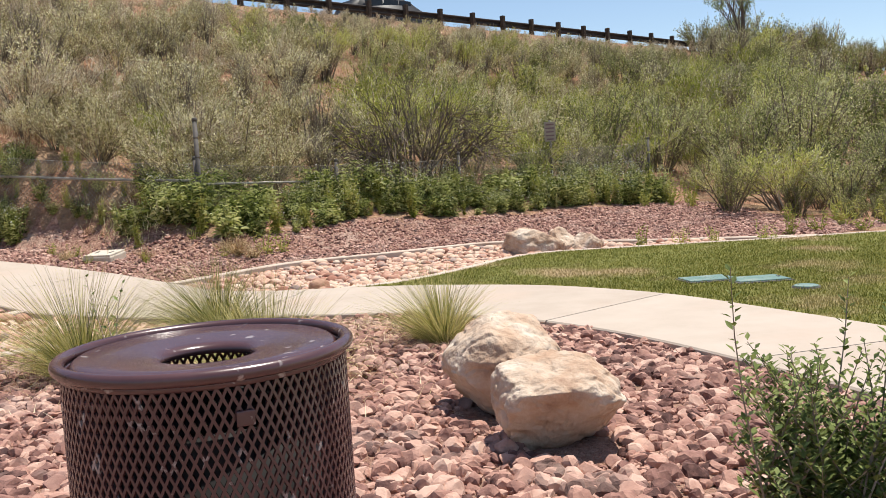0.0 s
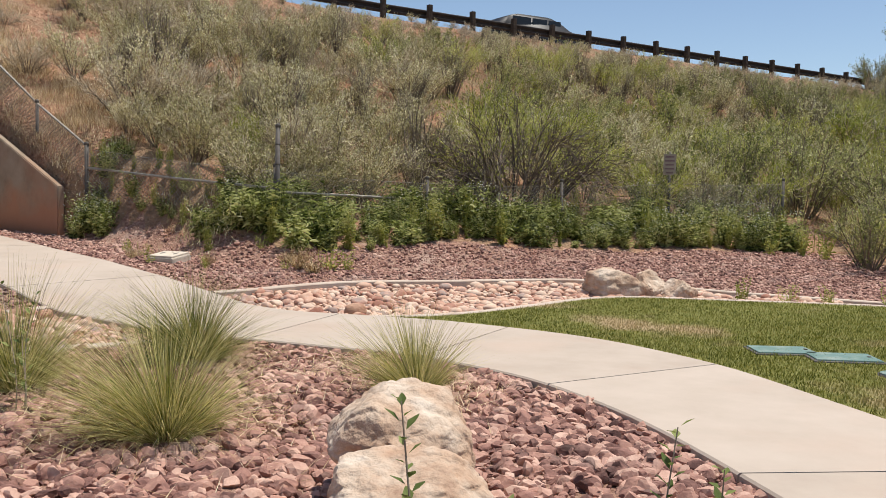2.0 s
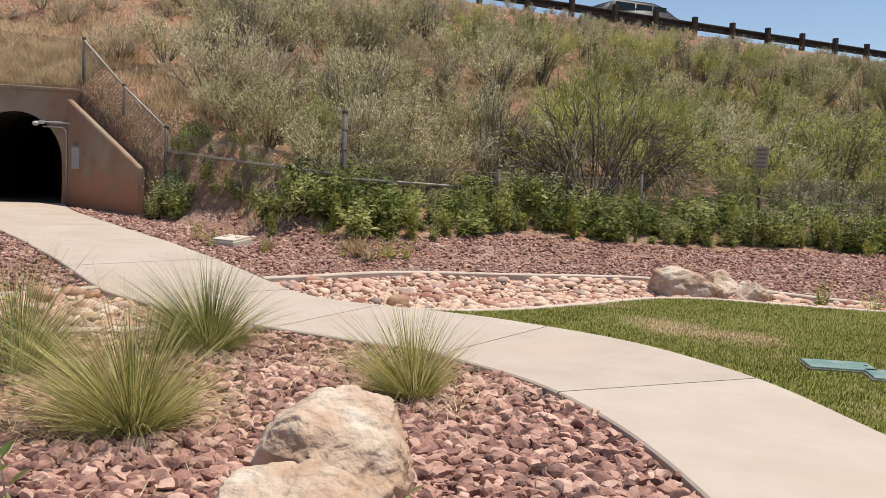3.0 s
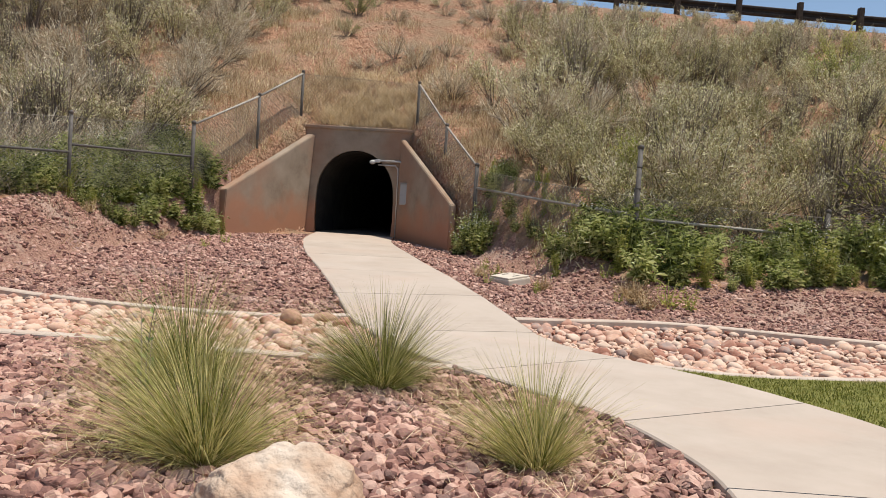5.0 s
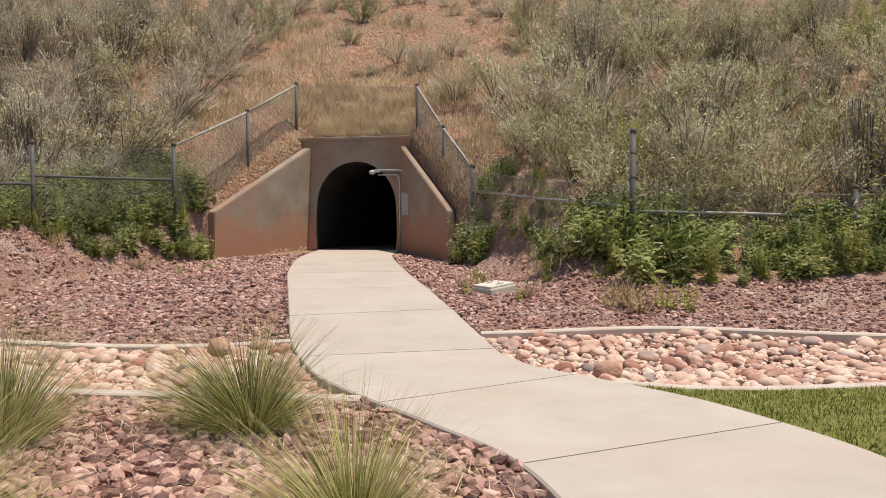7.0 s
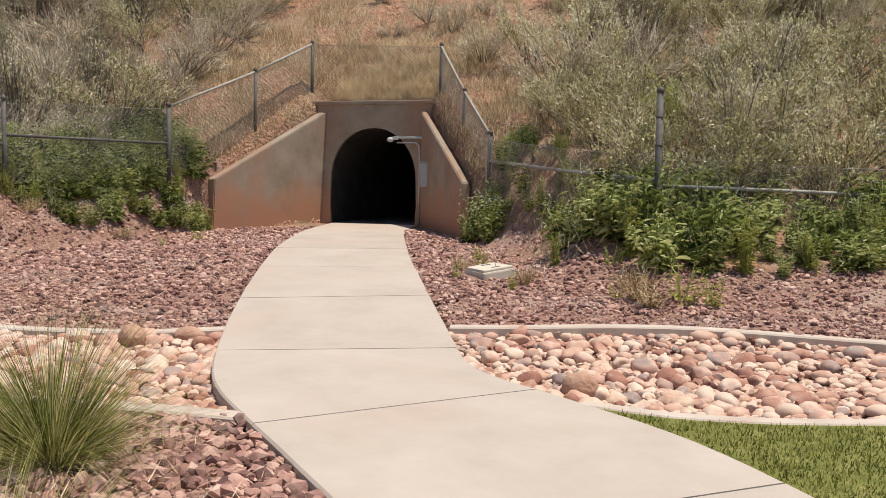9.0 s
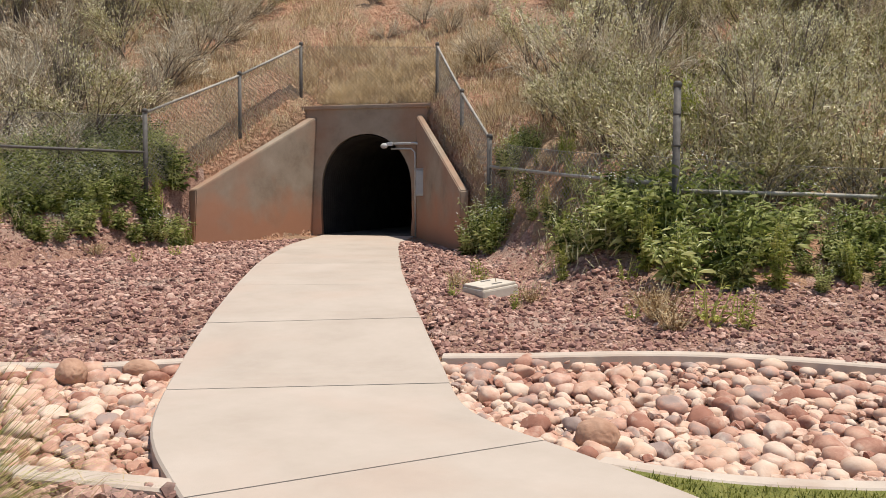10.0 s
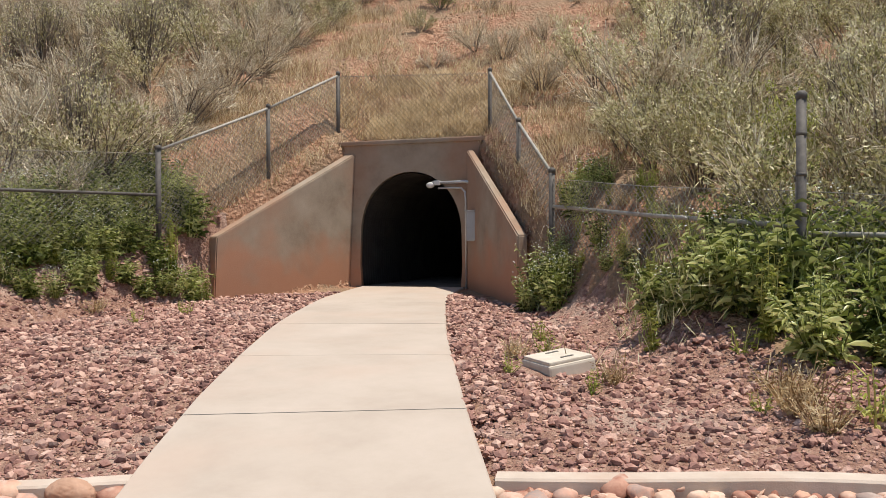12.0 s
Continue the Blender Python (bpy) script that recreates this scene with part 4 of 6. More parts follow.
def leaf_arrays(p, d, length, width, rs):
    """Lozenge leaves at points p, along directions d."""
    n = len(p)
    d = d / (np.linalg.norm(d, axis=1)[:, None] + 1e-9)
    side = np.cross(d, rs.normal(size=(n, 3)))
    side /= np.linalg.norm(side, axis=1)[:, None] + 1e-9
    L, w = np.asarray(length).reshape(-1, 1), np.asarray(width).reshape(-1, 1)
    v = np.stack([p, p + d * L * 0.5 + side * w * 0.5, p + d * L, p + d * L * 0.5 - side * w * 0.5], 1)
    return v.reshape(-1, 3), np.arange(4 * n).reshape(-1, 4)


def ribbon_arrays(paths, w0, w1, rs):
    """Flat tapering strips along paths of shape (n, k, 3)."""
    n, k, _ = paths.shape
    d = paths[:, -1] - paths[:, 0]
    side = np.cross(d, rs.normal(size=(n, 3)))
    side /= np.linalg.norm(side, axis=1)[:, None] + 1e-9
    w = np.linspace(w0, w1, k)[None, :, None] / 2
    v = np.stack([paths - side[:, None] * w, paths + side[:, None] * w], 2).reshape(-1, 3)
    o = (np.arange(n) * k * 2)[:, None]
    return v, np.concatenate([o + np.array([2 * i, 2 * i + 1, 2 * i + 3, 2 * i + 2])[None] for i in range(k - 1)])


def shrub_meshes(seed, H, R, stems, twigs, leaves, leaf_l, leaf_w, leaf_mat, bark, twig_mat, spread=1.2, bare=0.3, lumps_n=7, droop=0.0, twig_l=(0.10, 0.26), up=0.35):
    """A bush: dark stems from one foot, fine pale twigs towards their ends, leaves gathered in lumps at the outside."""
    rs = np.random.RandomState(seed)
    caz, cln = rs.uniform(0, 6.283, lumps_n), rs.uniform(0.1, 1, lumps_n) ** 0.6 * spread
    chh = rs.uniform(0.7, 1.1, lumps_n)
    li = rs.randint(0, lumps_n, stems)
    az, lean = caz[li] + rs.normal(size=stems) * 0.35, np.clip(cln[li] + rs.normal(size=stems) * 0.14, 0, 1.45)
    reach = chh[li] * rs.uniform(0.75, 1.05, stems)
    base = np.stack([np.cos(az), np.sin(az), 0 * az], 1) * (rs.uniform(0, 0.18, stems) * R)[:, None]
    tip = np.stack([np.cos(az) * np.sin(lean) * R * reach, np.sin(az) * np.sin(lean) * R * reach, H * reach * np.cos(lean * 0.80)], 1)
    mid = base * 0.55 + tip * 0.45 + rs.normal(size=(stems, 3)) * 0.04 * H
    mid[:, 2] += 0.12 * H * np.sin(lean)
    ts = np.linspace(0, 1, 5)
    P = ((1 - ts) ** 2)[None, :, None] * base[:, None] + (2 * ts * (1 - ts))[None, :, None] * mid[:, None] + (ts ** 2)[None, :, None] * tip[:, None]
    P[:, -1, 2] -= droop * H * np.sin(lean)
    v1, f1 = ribbon_arrays(P, 0.020, 0.006, rs)
    nt = stems * twigs
    si = rs.randint(0, stems, nt)
    kk = np.clip(bare + (1 - bare) * rs.uniform(0, 1, nt) ** 0.75, 0, 0.99) * 4
    i0 = np.clip(kk.astype(int), 0, 3)
    fr = (kk - i0)[:, None]
    a = P[si, i0] * (1 - fr) + P[si, i0 + 1] * fr
    dirn = P[si, i0 + 1] - P[si, i0]
    dirn /= np.linalg.norm(dirn, axis=1)[:, None] + 1e-9
    dirn = dirn + rs.normal(size=(nt, 3)) * 0.5 + np.array([0, 0, up])
    dirn /= np.linalg.norm(dirn, axis=1)[:, None]
    tl = rs.uniform(*twig_l, nt)[:, None] * H
    b = a + dirn * tl
    T = np.stack([a, (a + b) / 2 + rs.normal(size=(nt, 3)) * 0.014 * H, b], 1)
    v2, f2 = ribbon_arrays(T, 0.0065, 0.0035, rs)
    me = mesh_from("stems", np.concatenate([v1, v2]), np.concatenate([f1, f2 + len(v1)]), bark)
    me.materials.append(twig_mat)
    me.polygons.foreach_set("material_index", np.concatenate([np.zeros(len(f1)), np.ones(len(f2))]).astype(np.int32))
    k = rs.randint(0, nt, leaves)
    lt = rs.uniform(0.15, 1.05, leaves)[:, None]
    p = a[k] * (1 - lt) + b[k] * lt + rs.normal(size=(leaves, 3)) * 0.012 * H
    d = dirn[k] + rs.normal(size=(leaves, 3)) * 0.6
    d /= np.linalg.norm(d, axis=1)[:, None]
    side = np.cross(d, rs.normal(size=(leaves, 3)))
    side /= np.linalg.norm(side, axis=1)[:, None] + 1e-9
    L, w = (leaf_l * rs.uniform(0.6, 1.4, leaves))[:, None], (leaf_w * rs.uniform(0.7, 1.3, leaves))[:, None]
    v3 = np.stack([p, p + d * L * 0.6 + side * w, p + d * L - side * w * 0.4], 1).reshape(-1, 3)
    return me, mesh_from("foliage", v3, np.arange(3 * leaves).reshape(-1, 3), leaf_mat)


PROTO = {
    "sage": [shrub_meshes(s, 0.95, 0.85, 30, 16, 2600, 0.042, 0.014, M["sage"], M["bark_dark"], M["drystem"], 1.25, 0.25, 9) for s in (1, 2, 3, 21)],
    "green": [shrub_meshes(s, 1.0, 0.78, 28, 12, 2800, 0.042, 0.017, M["green"], M["bark_dark"], M["bark"], 1.25, 0.08, 8) for s in (4, 5, 6)],
    "tall": [shrub_meshes(s, 1.0, 0.70, 36, 13, 4600, 0.028, 0.012, M["green"], M["bark_dark"], M["bark"], 1.1, 0.06, 11) for s in (15, 16, 17)],
    "yellow": [shrub_meshes(s, 1.0, 0.85, 32, 14, 2500, 0.042, 0.014, M["yellowgreen"], M["bark_dark"], M["drystem"], 1.2, 0.35, 9) for s in (7, 8, 22)],
    "dry": [shrub_meshes(s, 0.85, 0.92, 34, 26, 1100, 0.040, 0.011, M["drytwig"], M["bark_dark"], M["drystem"], 1.35, 0.15, 9, 0.1, (0.14, 0.38)) for s in (9, 10, 11)],
    "twig": [shrub_meshes(s, 1.0, 0.62, 60, 7, 1100, 0.036, 0.012, M["sage"], M["bark_dark"], M["bark"], 0.85, 0.3, 10) for s in (12, 13)],
    "arch": [shrub_meshes(s, 1.0, 1.0, 60, 14, 1700, 0.026, 0.009, M["yellowgreen"], M["bark_dark"], M["bark_dark"], 1.3, 0.25, 12, 0.25, (0.12, 0.32)) for s in (14, 18)],
}
LABEL = {"sage": ("grey-green sagebrush on dry slope", "shrub"), "green": ("dense green willow-leaved bush on slope", "shrub"), "yellow": ("yellow-green rabbitbrush on slope", "shrub"),
         "dry": ("dry grey-tan leafless brush on slope", "shrub"), "twig": ("upright dark-stemmed bush on slope", "shrub"), "tall": ("tall dense green willow bush at slope foot", "shrub"), "arch": ("arching dark-twigged bush with bright tips behind fence", "shrub")}


def shrub(kind, x, y, size, rnd, tall=1.0, wide=1.0):
    stem, leaf = rnd.choice(PROTO[kind])
    ra, rq = (x - RAIL0[0]) * RAILD[0] + (y - RAIL0[1]) * RAILD[1], (x - RAIL0[0]) * RAILN[0] + (y - RAIL0[1]) * RAILN[1]
    if ra < 8.5 and rq > -13:
        size = min(size, max(0.35, 0.1 - 0.22 * rq))     # bushes stay low near the road's edge
    m = pose(x, y, float(sheet_z([x], [y])[0]) - 0.03, rnd.uniform(-7, 7), rnd.uniform(-7, 7), rnd.uniform(0, 360)) @ Matrix.Diagonal((size * wide, size * wide, size * tall, 1))
    ob = put(kind + "_shrub" if kind not in ("dry", "twig", "arch") else kind + "_bush", stem, m=m)
    tagged(put("foliage", leaf, ob), kind="stuff")
    tagged(ob, LABEL[kind][0], LABEL[kind][1], kind + " shrubs on the slope")
    return ob


rnd = random.Random(11)
placed = []


FRONT_R = np.array([(-8.6, 15.6), (-7.8, 15.35), (-4.1, 14.4), (-2.3, 16.4), (-0.1, 17.8), (2.0, 19.6), (4.4, 20.8), (9, 14), (0, 6), (-10, 12)])
FRONT_L = np.array([(-12.2, 12.8), (-12.1, 11.5), (-11.7, 9.0), (-11.2, 6.4), (-10.7, 3.5), (0, 0), (-2, 9), (-11, 14)])


def try_shrub(kind, a, q, size, gap=0.44, **k):
    x, y = along(a, q)
    if inside(FRONT_R, [x], [y])[0] or inside(FRONT_L, [x], [y])[0]:
        return
    for px_, py_, r in placed:
        if (x - px_) ** 2 + (y - py_) ** 2 < (gap * (size + r) * 0.6) ** 2:
            return
    u, v = uv(x, y)
    if v > -0.6 and abs(u) < 3.3 + 0.0 * v and v < 6:
        return
    placed.append((x, y, size))
    shrub(kind, x, y, size, rnd, **k)


# named bushes
for kind, x, y, size, k in (("arch", -0.85, 17.75, 2.2, {}), ("arch", -0.35, 18.6, 1.9, {}), ("tall", 5.5, 17.9, 1.35, {}), ("green", 7.9, 20.4, 1.3, {}), ("twig", *W(4.6, -1.6), 1.9, {}), ("twig", *W(3.6, -1.0), 1.3, {}),
                            ("green", *W(-1.5, -5.6), 1.1, {}), ("dry", *W(0.1, -3.0), 0.75, {}), ("dry", *W(1.4, -3.2), 0.5, {}), ("twig", *W(9.5, -4.5), 2.0, {}), ("yellow", -1.6, 19.4, 1.7, {}),
                            ("yellow", 0.4, 19.6, 1.6, {}), ("tall", 10.0, 21.0, 2.0, {}), ("tall", 7.2, 22.4, 2.6, {}), ("tall", 9.2, 24.0, 3.0, {}), ("tall", 5.4, 23.2, 2.4, {}), ("tall", 12.0, 24.5, 3.0, {}), ("tall", 3.6, 22.3, 1.9, {}), ("sage", -7.0, 15.75, 0.95, {}), ("sage", -6.1, 15.4, 1.05, {}), ("green", -5.2, 15.05, 0.85, {}), ("sage", -4.5, 15.5, 1.15, {}), ("sage", -7.2, 16.6, 1.1, {}), ("sage", -3.2, 15.9, 1.0, {}), ("sage", -6.2, 16.5, 1.2, {}), ("yellow", -5.3, 16.1, 1.0, {}),
                            ("dry", -13.0, 11.9, 1.0, {}), ("sage", -12.8, 10.6, 0.95, {}), ("dry", -12.5, 9.3, 1.0, {}), ("dry", -12.2, 8.0, 1.0, {}), ("twig", -13.6, 11.0, 1.5, {}), ("dry", -13.9, 12.6, 1.2, {}), ("twig", -13.4, 9.2, 1.4, {})):
    placed.append((x, y, size))
    shrub(kind, x, y, size, rnd, **k)
for _ in range(60):
    a, q = rnd.uniform(10, 48), rnd.uniform(-3.5, -0.8)
    x, y = along(a, q)
    if any(math.hypot(x - p[0], y - p[1]) < 0.9 for p in placed):
        continue
    size = rnd.uniform(1.2, 2.2) if a < 16 else rnd.uniform(1.8, 2.8)
    placed.append((x, y, size))
    shrub(rnd.choice(["tall", "tall", "twig"]), x, y, size, rnd)
for _ in range(260):
    x, y = rnd.uniform(5.6, 15), rnd.uniform(14.6, 22)
    if rnd.random() < 0.35 or y < 15.2 + 0.15 * (x - 5) or (x < 6.4 and y < 17.3) or any(math.hypot(x - p[0], y - p[1]) < 0.38 * (p[2] * 0.7 + 0.8) for p in placed):
        continue
    size = rnd.uniform(0.4, 0.8) if y < 16.8 else rnd.uniform(0.8, 1.8)
    placed.append((x, y, size))
    shrub(rnd.choice(["tall", "green", "yellow", "tall"]), x, y, size, rnd)
for _ in range(9000):
    a, q = rnd.uniform(-48, 14), rnd.uniform(-15.0, -0.7)
    if len(placed) > 860:
        break
    x, y = along(a, q)
    u, v = uv(x, y)
    if a > -3 and q < -3.5:
        try_shrub(rnd.choice(["tall", "tall", "tall", "yellow", "twig"]), a, q, rnd.uniform(1.8, 3.0), 0.36)
    elif a > -24.5:
        if q > -3.2:
            if rnd.random() < 0.6:
                try_shrub(rnd.choice(["dry", "dry", "sage"]), a, q, rnd.uniform(0.35, 0.7))
        elif a > -17 and q < -8:
            try_shrub(rnd.choice(["yellow", "yellow", "sage", "green"]), a, q, rnd.uniform(1.0, 1.6))
        elif a > -17:
            try_shrub(rnd.choice(["yellow", "sage", "sage", "twig", "green"]), a, q, rnd.uniform(1.0, 1.5))
        else:
            try_shrub(rnd.choice(["sage", "sage", "sage", "twig", "dry"]), a, q, rnd.uniform(0.9, 1.5), 0.37)
    elif a > -32.5:
        if abs(u) < 3.2 and q > -8:
            if rnd.random() < 0.10:
                try_shrub(rnd.choice(["dry", "sage"]), a, q, rnd.uniform(0.35, 0.7))
        elif u > 0:
            try_shrub(rnd.choice(["sage", "sage", "sage", "green", "dry"]), a, q, rnd.uniform(0.8, 1.4), 0.36)
        else:
            try_shrub(rnd.choice(["sage", "dry", "dry", "twig"]), a, q, rnd.uniform(0.7, 1.3), 0.36)
    else:
        if q > -2.5:
            if rnd.random() < 0.3:
                try_shrub("dry", a, q, rnd.uniform(0.4, 0.8))
        else:
            try_shrub(rnd.choice(["dry", "dry", "twig", "twig", "sage"]), a, q, rnd.uniform(1.0, 1.7), 0.32)

for _ in range(420):
    a, q = rnd.uniform(-46, 4), rnd.uniform(-3.6, -0.5)
    if len(placed) > 980:
        break
    try_shrub(rnd.choice(["dry", "dry", "dry", "sage"]), a, q, rnd.uniform(0.3, 0.65), 0.5 if a < -24 else 0.42)

# dry grass and low brush over the slope
def slope_points(n, seed):
    rs = np.random.RandomState(seed)
    a, q = rs.uniform(-50, 18, n), rs.uniform(-15.3, -0.2, n)
    x, y = RAIL0[0] + a * RAILD[0] + q * RAILN[0], RAIL0[1] + a * RAILD[1] + q * RAILN[1]
    u, v = uv(x, y)
    clump = np.sin(x * 2.3 + 1.1 * np.sin(y * 1.7)) * np.sin(y * 2.1 + 0.9 * np.sin(x * 1.3)) + 0.6 * np.sin(5.1 * x + 3.7 * y) * np.sin(4.3 * y - 2.9 * x) + rs.uniform(-0.6, 0.6, n)
    lim_l = np.where(v < 2.25, 1.25 + 0.47 * v, 2.4)
    lim_r = np.where(v < 2.45, 1.25 + 0.62 * v, 2.8)
    clear = (v < -0.4) | (u < -lim_l) | (u > lim_r)
    bare = smooth(3.4, 1.8, np.abs(u - 0.8)) * (v < -1.8) + 0.7 * smooth(-4.5, -2.0, q) * (a > -25)
    return rs, a, q, x, y, clump, clear, bare


rs, a, q, x, y, clump, clear, bare = slope_points(260000, 21)
ok = clear & (clump > 0.30 + 0.85 * ((a > -33) & (a < -24)) + 1.0 * bare + 0.75 * (a > -24) + 0.1 * (a < -32))
x, y = x[ok], y[ok]
v, f = blade_field(x, y, sheet_z(x, y) - 0.01, rs.uniform(0.05, 0.26, len(x)) * np.clip(0.5 + clump[ok] * 0.6, 0.4, 1.4), 0.011, rs.uniform(0.1, 0.9, len(x)), 22)
tagged(put("dry_grass", mesh_from("dry_grass", v, f, M["straw"])), "dry straw-coloured grass over red slope", "grass", kind="stuff")


def low_brush(name, mat, n, seed, keep_fn, label):
    rs, a, q, x, y, clump, clear, bare = slope_points(n, seed)
    ok = clear & (bare < 0.55) & keep_fn(a, q, clump)
    x, y, c = x[ok], y[ok], clump[ok]
    n = len(x)
    z = sheet_z(x, y) + rs.uniform(0, 1, n) * np.clip(0.3 + 0.4 * c, 0.1, 0.9)
    d = rs.normal(size=(n, 3)) * 0.42 + np.array([0, 0, 0.9])
    v, f = leaf_arrays(np.stack([x, y, z], 1), d, rs.uniform(0.06, 0.24, n), rs.uniform(0.005, 0.010, n), rs)
    tagged(put(name, mesh_from(name, v, f, mat)), label, "brush", kind="stuff")


low_brush("low_brush", M["sage"], 380000, 24, lambda a, q, c: (a > -24.5) & ((a < -3) | (q > -7)) & (c > -0.35), "fine grey-green brush covering the slope")
low_brush("low_brush", M["yellowgreen"], 50000, 25, lambda a, q, c: (a > -17) & (a < -2) & (q < -5) & (c < 0.3), "fine yellow-green brush covering lower slope")
low_brush("low_brush", M["drytwig"], 190000, 26, lambda a, q, c: ((a < -31) | (q > -4)) & (c > np.where(a < -31, -0.6, 0.1)), "fine grey-tan dry brush on slope")
rs = np.random.RandomState(28)
n = 190000
gu, gv = rs.uniform(-8, 7, n), rs.uniform(-5.5, 2.9, n)
cl = np.sin(gu * 3.1 + 1.4 * np.sin(gv * 2.3)) * np.sin(gv * 3.7 + gu) + rs.uniform(-0.8, 0.8, n)
lim_l, lim_r = np.where(gv < 2.25, 1.10 + 0.47 * gv, 2.3), np.where(gv < 2.3, 1.10 + 0.61 * gv, 2.6)
k = ((gv < -0.35) | (gu < -lim_l) | (gu > lim_r)) & (cl > np.where((gv < -2.3) & (np.abs(gu - 1) < 2.6), 0.95, np.where((gv > -0.5) & (gv < 2.7) & (np.abs(gu) < 3.6), -0.75, 0.45))) & ~((gv > 2.5) & (gu < 0) & (gu > -3.0))
gx, gy = W(gu[k], gv[k])
v, f = blade_field(gx, gy, sheet_z(gx, gy) - 0.01, rs.uniform(0.05, 0.24, len(gx)) * np.clip(0.7 + 0.7 * cl[k], 0.4, 1.6), 0.010, rs.uniform(0.1, 1.0, len(gx)), 27)
tagged(put("dry_grass", mesh_from("dry_grass", v, f, M["straw"])), "dense dry straw grass beside tunnel portal", "grass", kind="stuff")
rs = np.random.RandomState(29)
n = 26000
gu, gv = rs.normal(size=n) * 0.95, -0.36 - np.abs(rs.normal(size=n)) * 1.0
gx, gy = W(gu, gv)
tuft = 0.5 + 0.5 * np.sin(gx * 6.1 + 2 * np.sin(gy * 5.3)) * np.sin(gy * 7.3)
k = rs.uniform(0, 1, n) < 0.25 + 0.75 * tuft
gx, gy, tuft = gx[k], gy[k], tuft[k]
v, f = blade_field(gx, gy, sheet_z(gx, gy) - 0.01, rs.uniform(0.03, 0.12, len(gx)) + 0.12 * tuft, 0.014, rs.uniform(0.2, 1.4, len(gx)), 23)
tagged(put("dry_grass", mesh_from("dry_grass", v, f, M["straw"])), "matted straw-coloured grass on tunnel top", "grass", kind="stuff")

# ---- weeds along the fences ----
def weed_meshes(seed, H, R, stems, per, leaf_l, leaf_w, mat, flowers):
    rs = np.random.RandomState(seed)
    az, ln = rs.uniform(0, 6.283, stems), rs.uniform(0.1, 0.9, stems)
    tip = np.stack([np.cos(az) * ln * R, np.sin(az) * ln * R, H * rs.uniform(0.6, 1.05, stems)], 1)
    base = tip * np.array([0.25, 0.25, 0])
    P = np.stack([base, (base + tip) / 2 + rs.normal(size=(stems, 3)) * 0.03, tip], 1)
    v1, f1 = stems_arrays(P, 0.006 * np.ones(stems), 0.002)
    n = stems * per
    si, t = rs.randint(0, stems, n), rs.uniform(0.05, 1, n)
    p = base[si] * (1 - t)[:, None] + tip[si] * t[:, None]
    la = rs.uniform(0, 6.283, n)
    out = np.stack([np.cos(la), np.sin(la), rs.uniform(-0.1, 0.9, n)], 1)
    side = np.stack([-np.sin(la), np.cos(la), rs.uniform(-0.3, 0.3, n)], 1)
    L = (leaf_l * rs.uniform(0.5, 1.3, n) * (1.15 - 0.6 * t))[:, None]
    w = (leaf_w * rs.uniform(0.7, 1.3, n) * (1.15 - 0.6 * t))[:, None]
    m1, m2 = p + out * L * 0.35, p + out * L * 0.7 - np.array([0, 0, 0.12]) * L
    tp = p + out * L - np.array([0, 0, 0.45]) * L
    v = np.stack([p, m1 + side * w * 0.5, m2 + side * w * 0.38, tp, m2 - side * w * 0.38, m1 - side * w * 0.5], 1).reshape(-1, 3)
    o = (np.arange(n) * 6)[:, None]
    f = []
    for g in ((0, 1, 2, 3), (0, 3, 4, 5)):
        f.append(o + np.array(g)[None, :])
    leaf = mesh_from("leaves", v, np.concatenate(f), mat)
    stem = mesh_from("weed", v1, f1, mat)
    fl = None
    if flowers:
        k = rs.randint(0, stems, flowers)
        c = tip[k] + rs.normal(size=(flowers, 3)) * np.array([0.035, 0.035, 0.03])
        r = 0.010
        o6 = np.array([(1, 0, 0), (-1, 0, 0), (0, 1, 0), (0, -1, 0), (0, 0, 0.7), (0, 0, -0.7)]) * r
        fv = (c[:, None] + o6[None]).reshape(-1, 3)
        tri = np.array([(0, 2, 4), (2, 1, 4), (1, 3, 4), (3, 0, 4), (2, 0, 5), (1, 2, 5), (3, 1, 5), (0, 3, 5)])
        fl = mesh_from("flowers", fv, ((np.arange(flowers) * 6)[:, None, None] + tri[None]).reshape(-1, 3), M["flower"])
    return stem, leaf, fl


WEEDS = {
    "dock": [weed_meshes(s, 0.58, 0.42, 30, 16, 0.14, 0.026, M["weed"], 0) for s in (31, 32, 33)],
    "mustard": [weed_meshes(s, 0.62, 0.38, 30, 15, 0.10, 0.022, M["weed"], 30) for s in (34, 35)],
    "light": [weed_meshes(s, 0.66, 0.18, 15, 22, 0.07, 0.018, M["weed_light"], 0) for s in (36, 37)],
    "dry": [weed_meshes(s, 0.30, 0.34, 46, 9, 0.05, 0.010, M["straw"], 0) for s in (41, 42)],
    "seedling": [weed_meshes(s, 0.22, 0.14, 8, 9, 0.05, 0.014, M["weed_light"], 0) for s in (38, 39)],
}
WLAB = {"dock": "broad-leaved dark green dock weed by fence", "mustard": "leafy green weed with tiny white flowers", "light": "pale yellow-green upright weed at gravel edge", "dry": "dried yellow weed tuft in red gravel", "seedling": "small yellowish weed growing in gravel"}


def weed(kind, x, y, s, rnd):
    st, lf, fl = rnd.choice(WEEDS[kind])
    m = pose(x, y, gz(x, y) - 0.01, rnd.uniform(-6, 6), rnd.uniform(-6, 6), rnd.uniform(0, 360)) @ Matrix.Diagonal((s, s, s * rnd.uniform(0.85, 1.15), 1))
    ob = tagged(new(kind + "_weed"), WLAB[kind], "weed", kind + " weeds by the fence")
    ob.matrix_basis = m
    tagged(put("stalk", st, ob), kind="stuff")
    tagged(put("foliage", lf, ob), kind="stuff")
    if fl:
        tagged(put("blossom", fl, ob, "tiny white flowers"), kind="stuff")


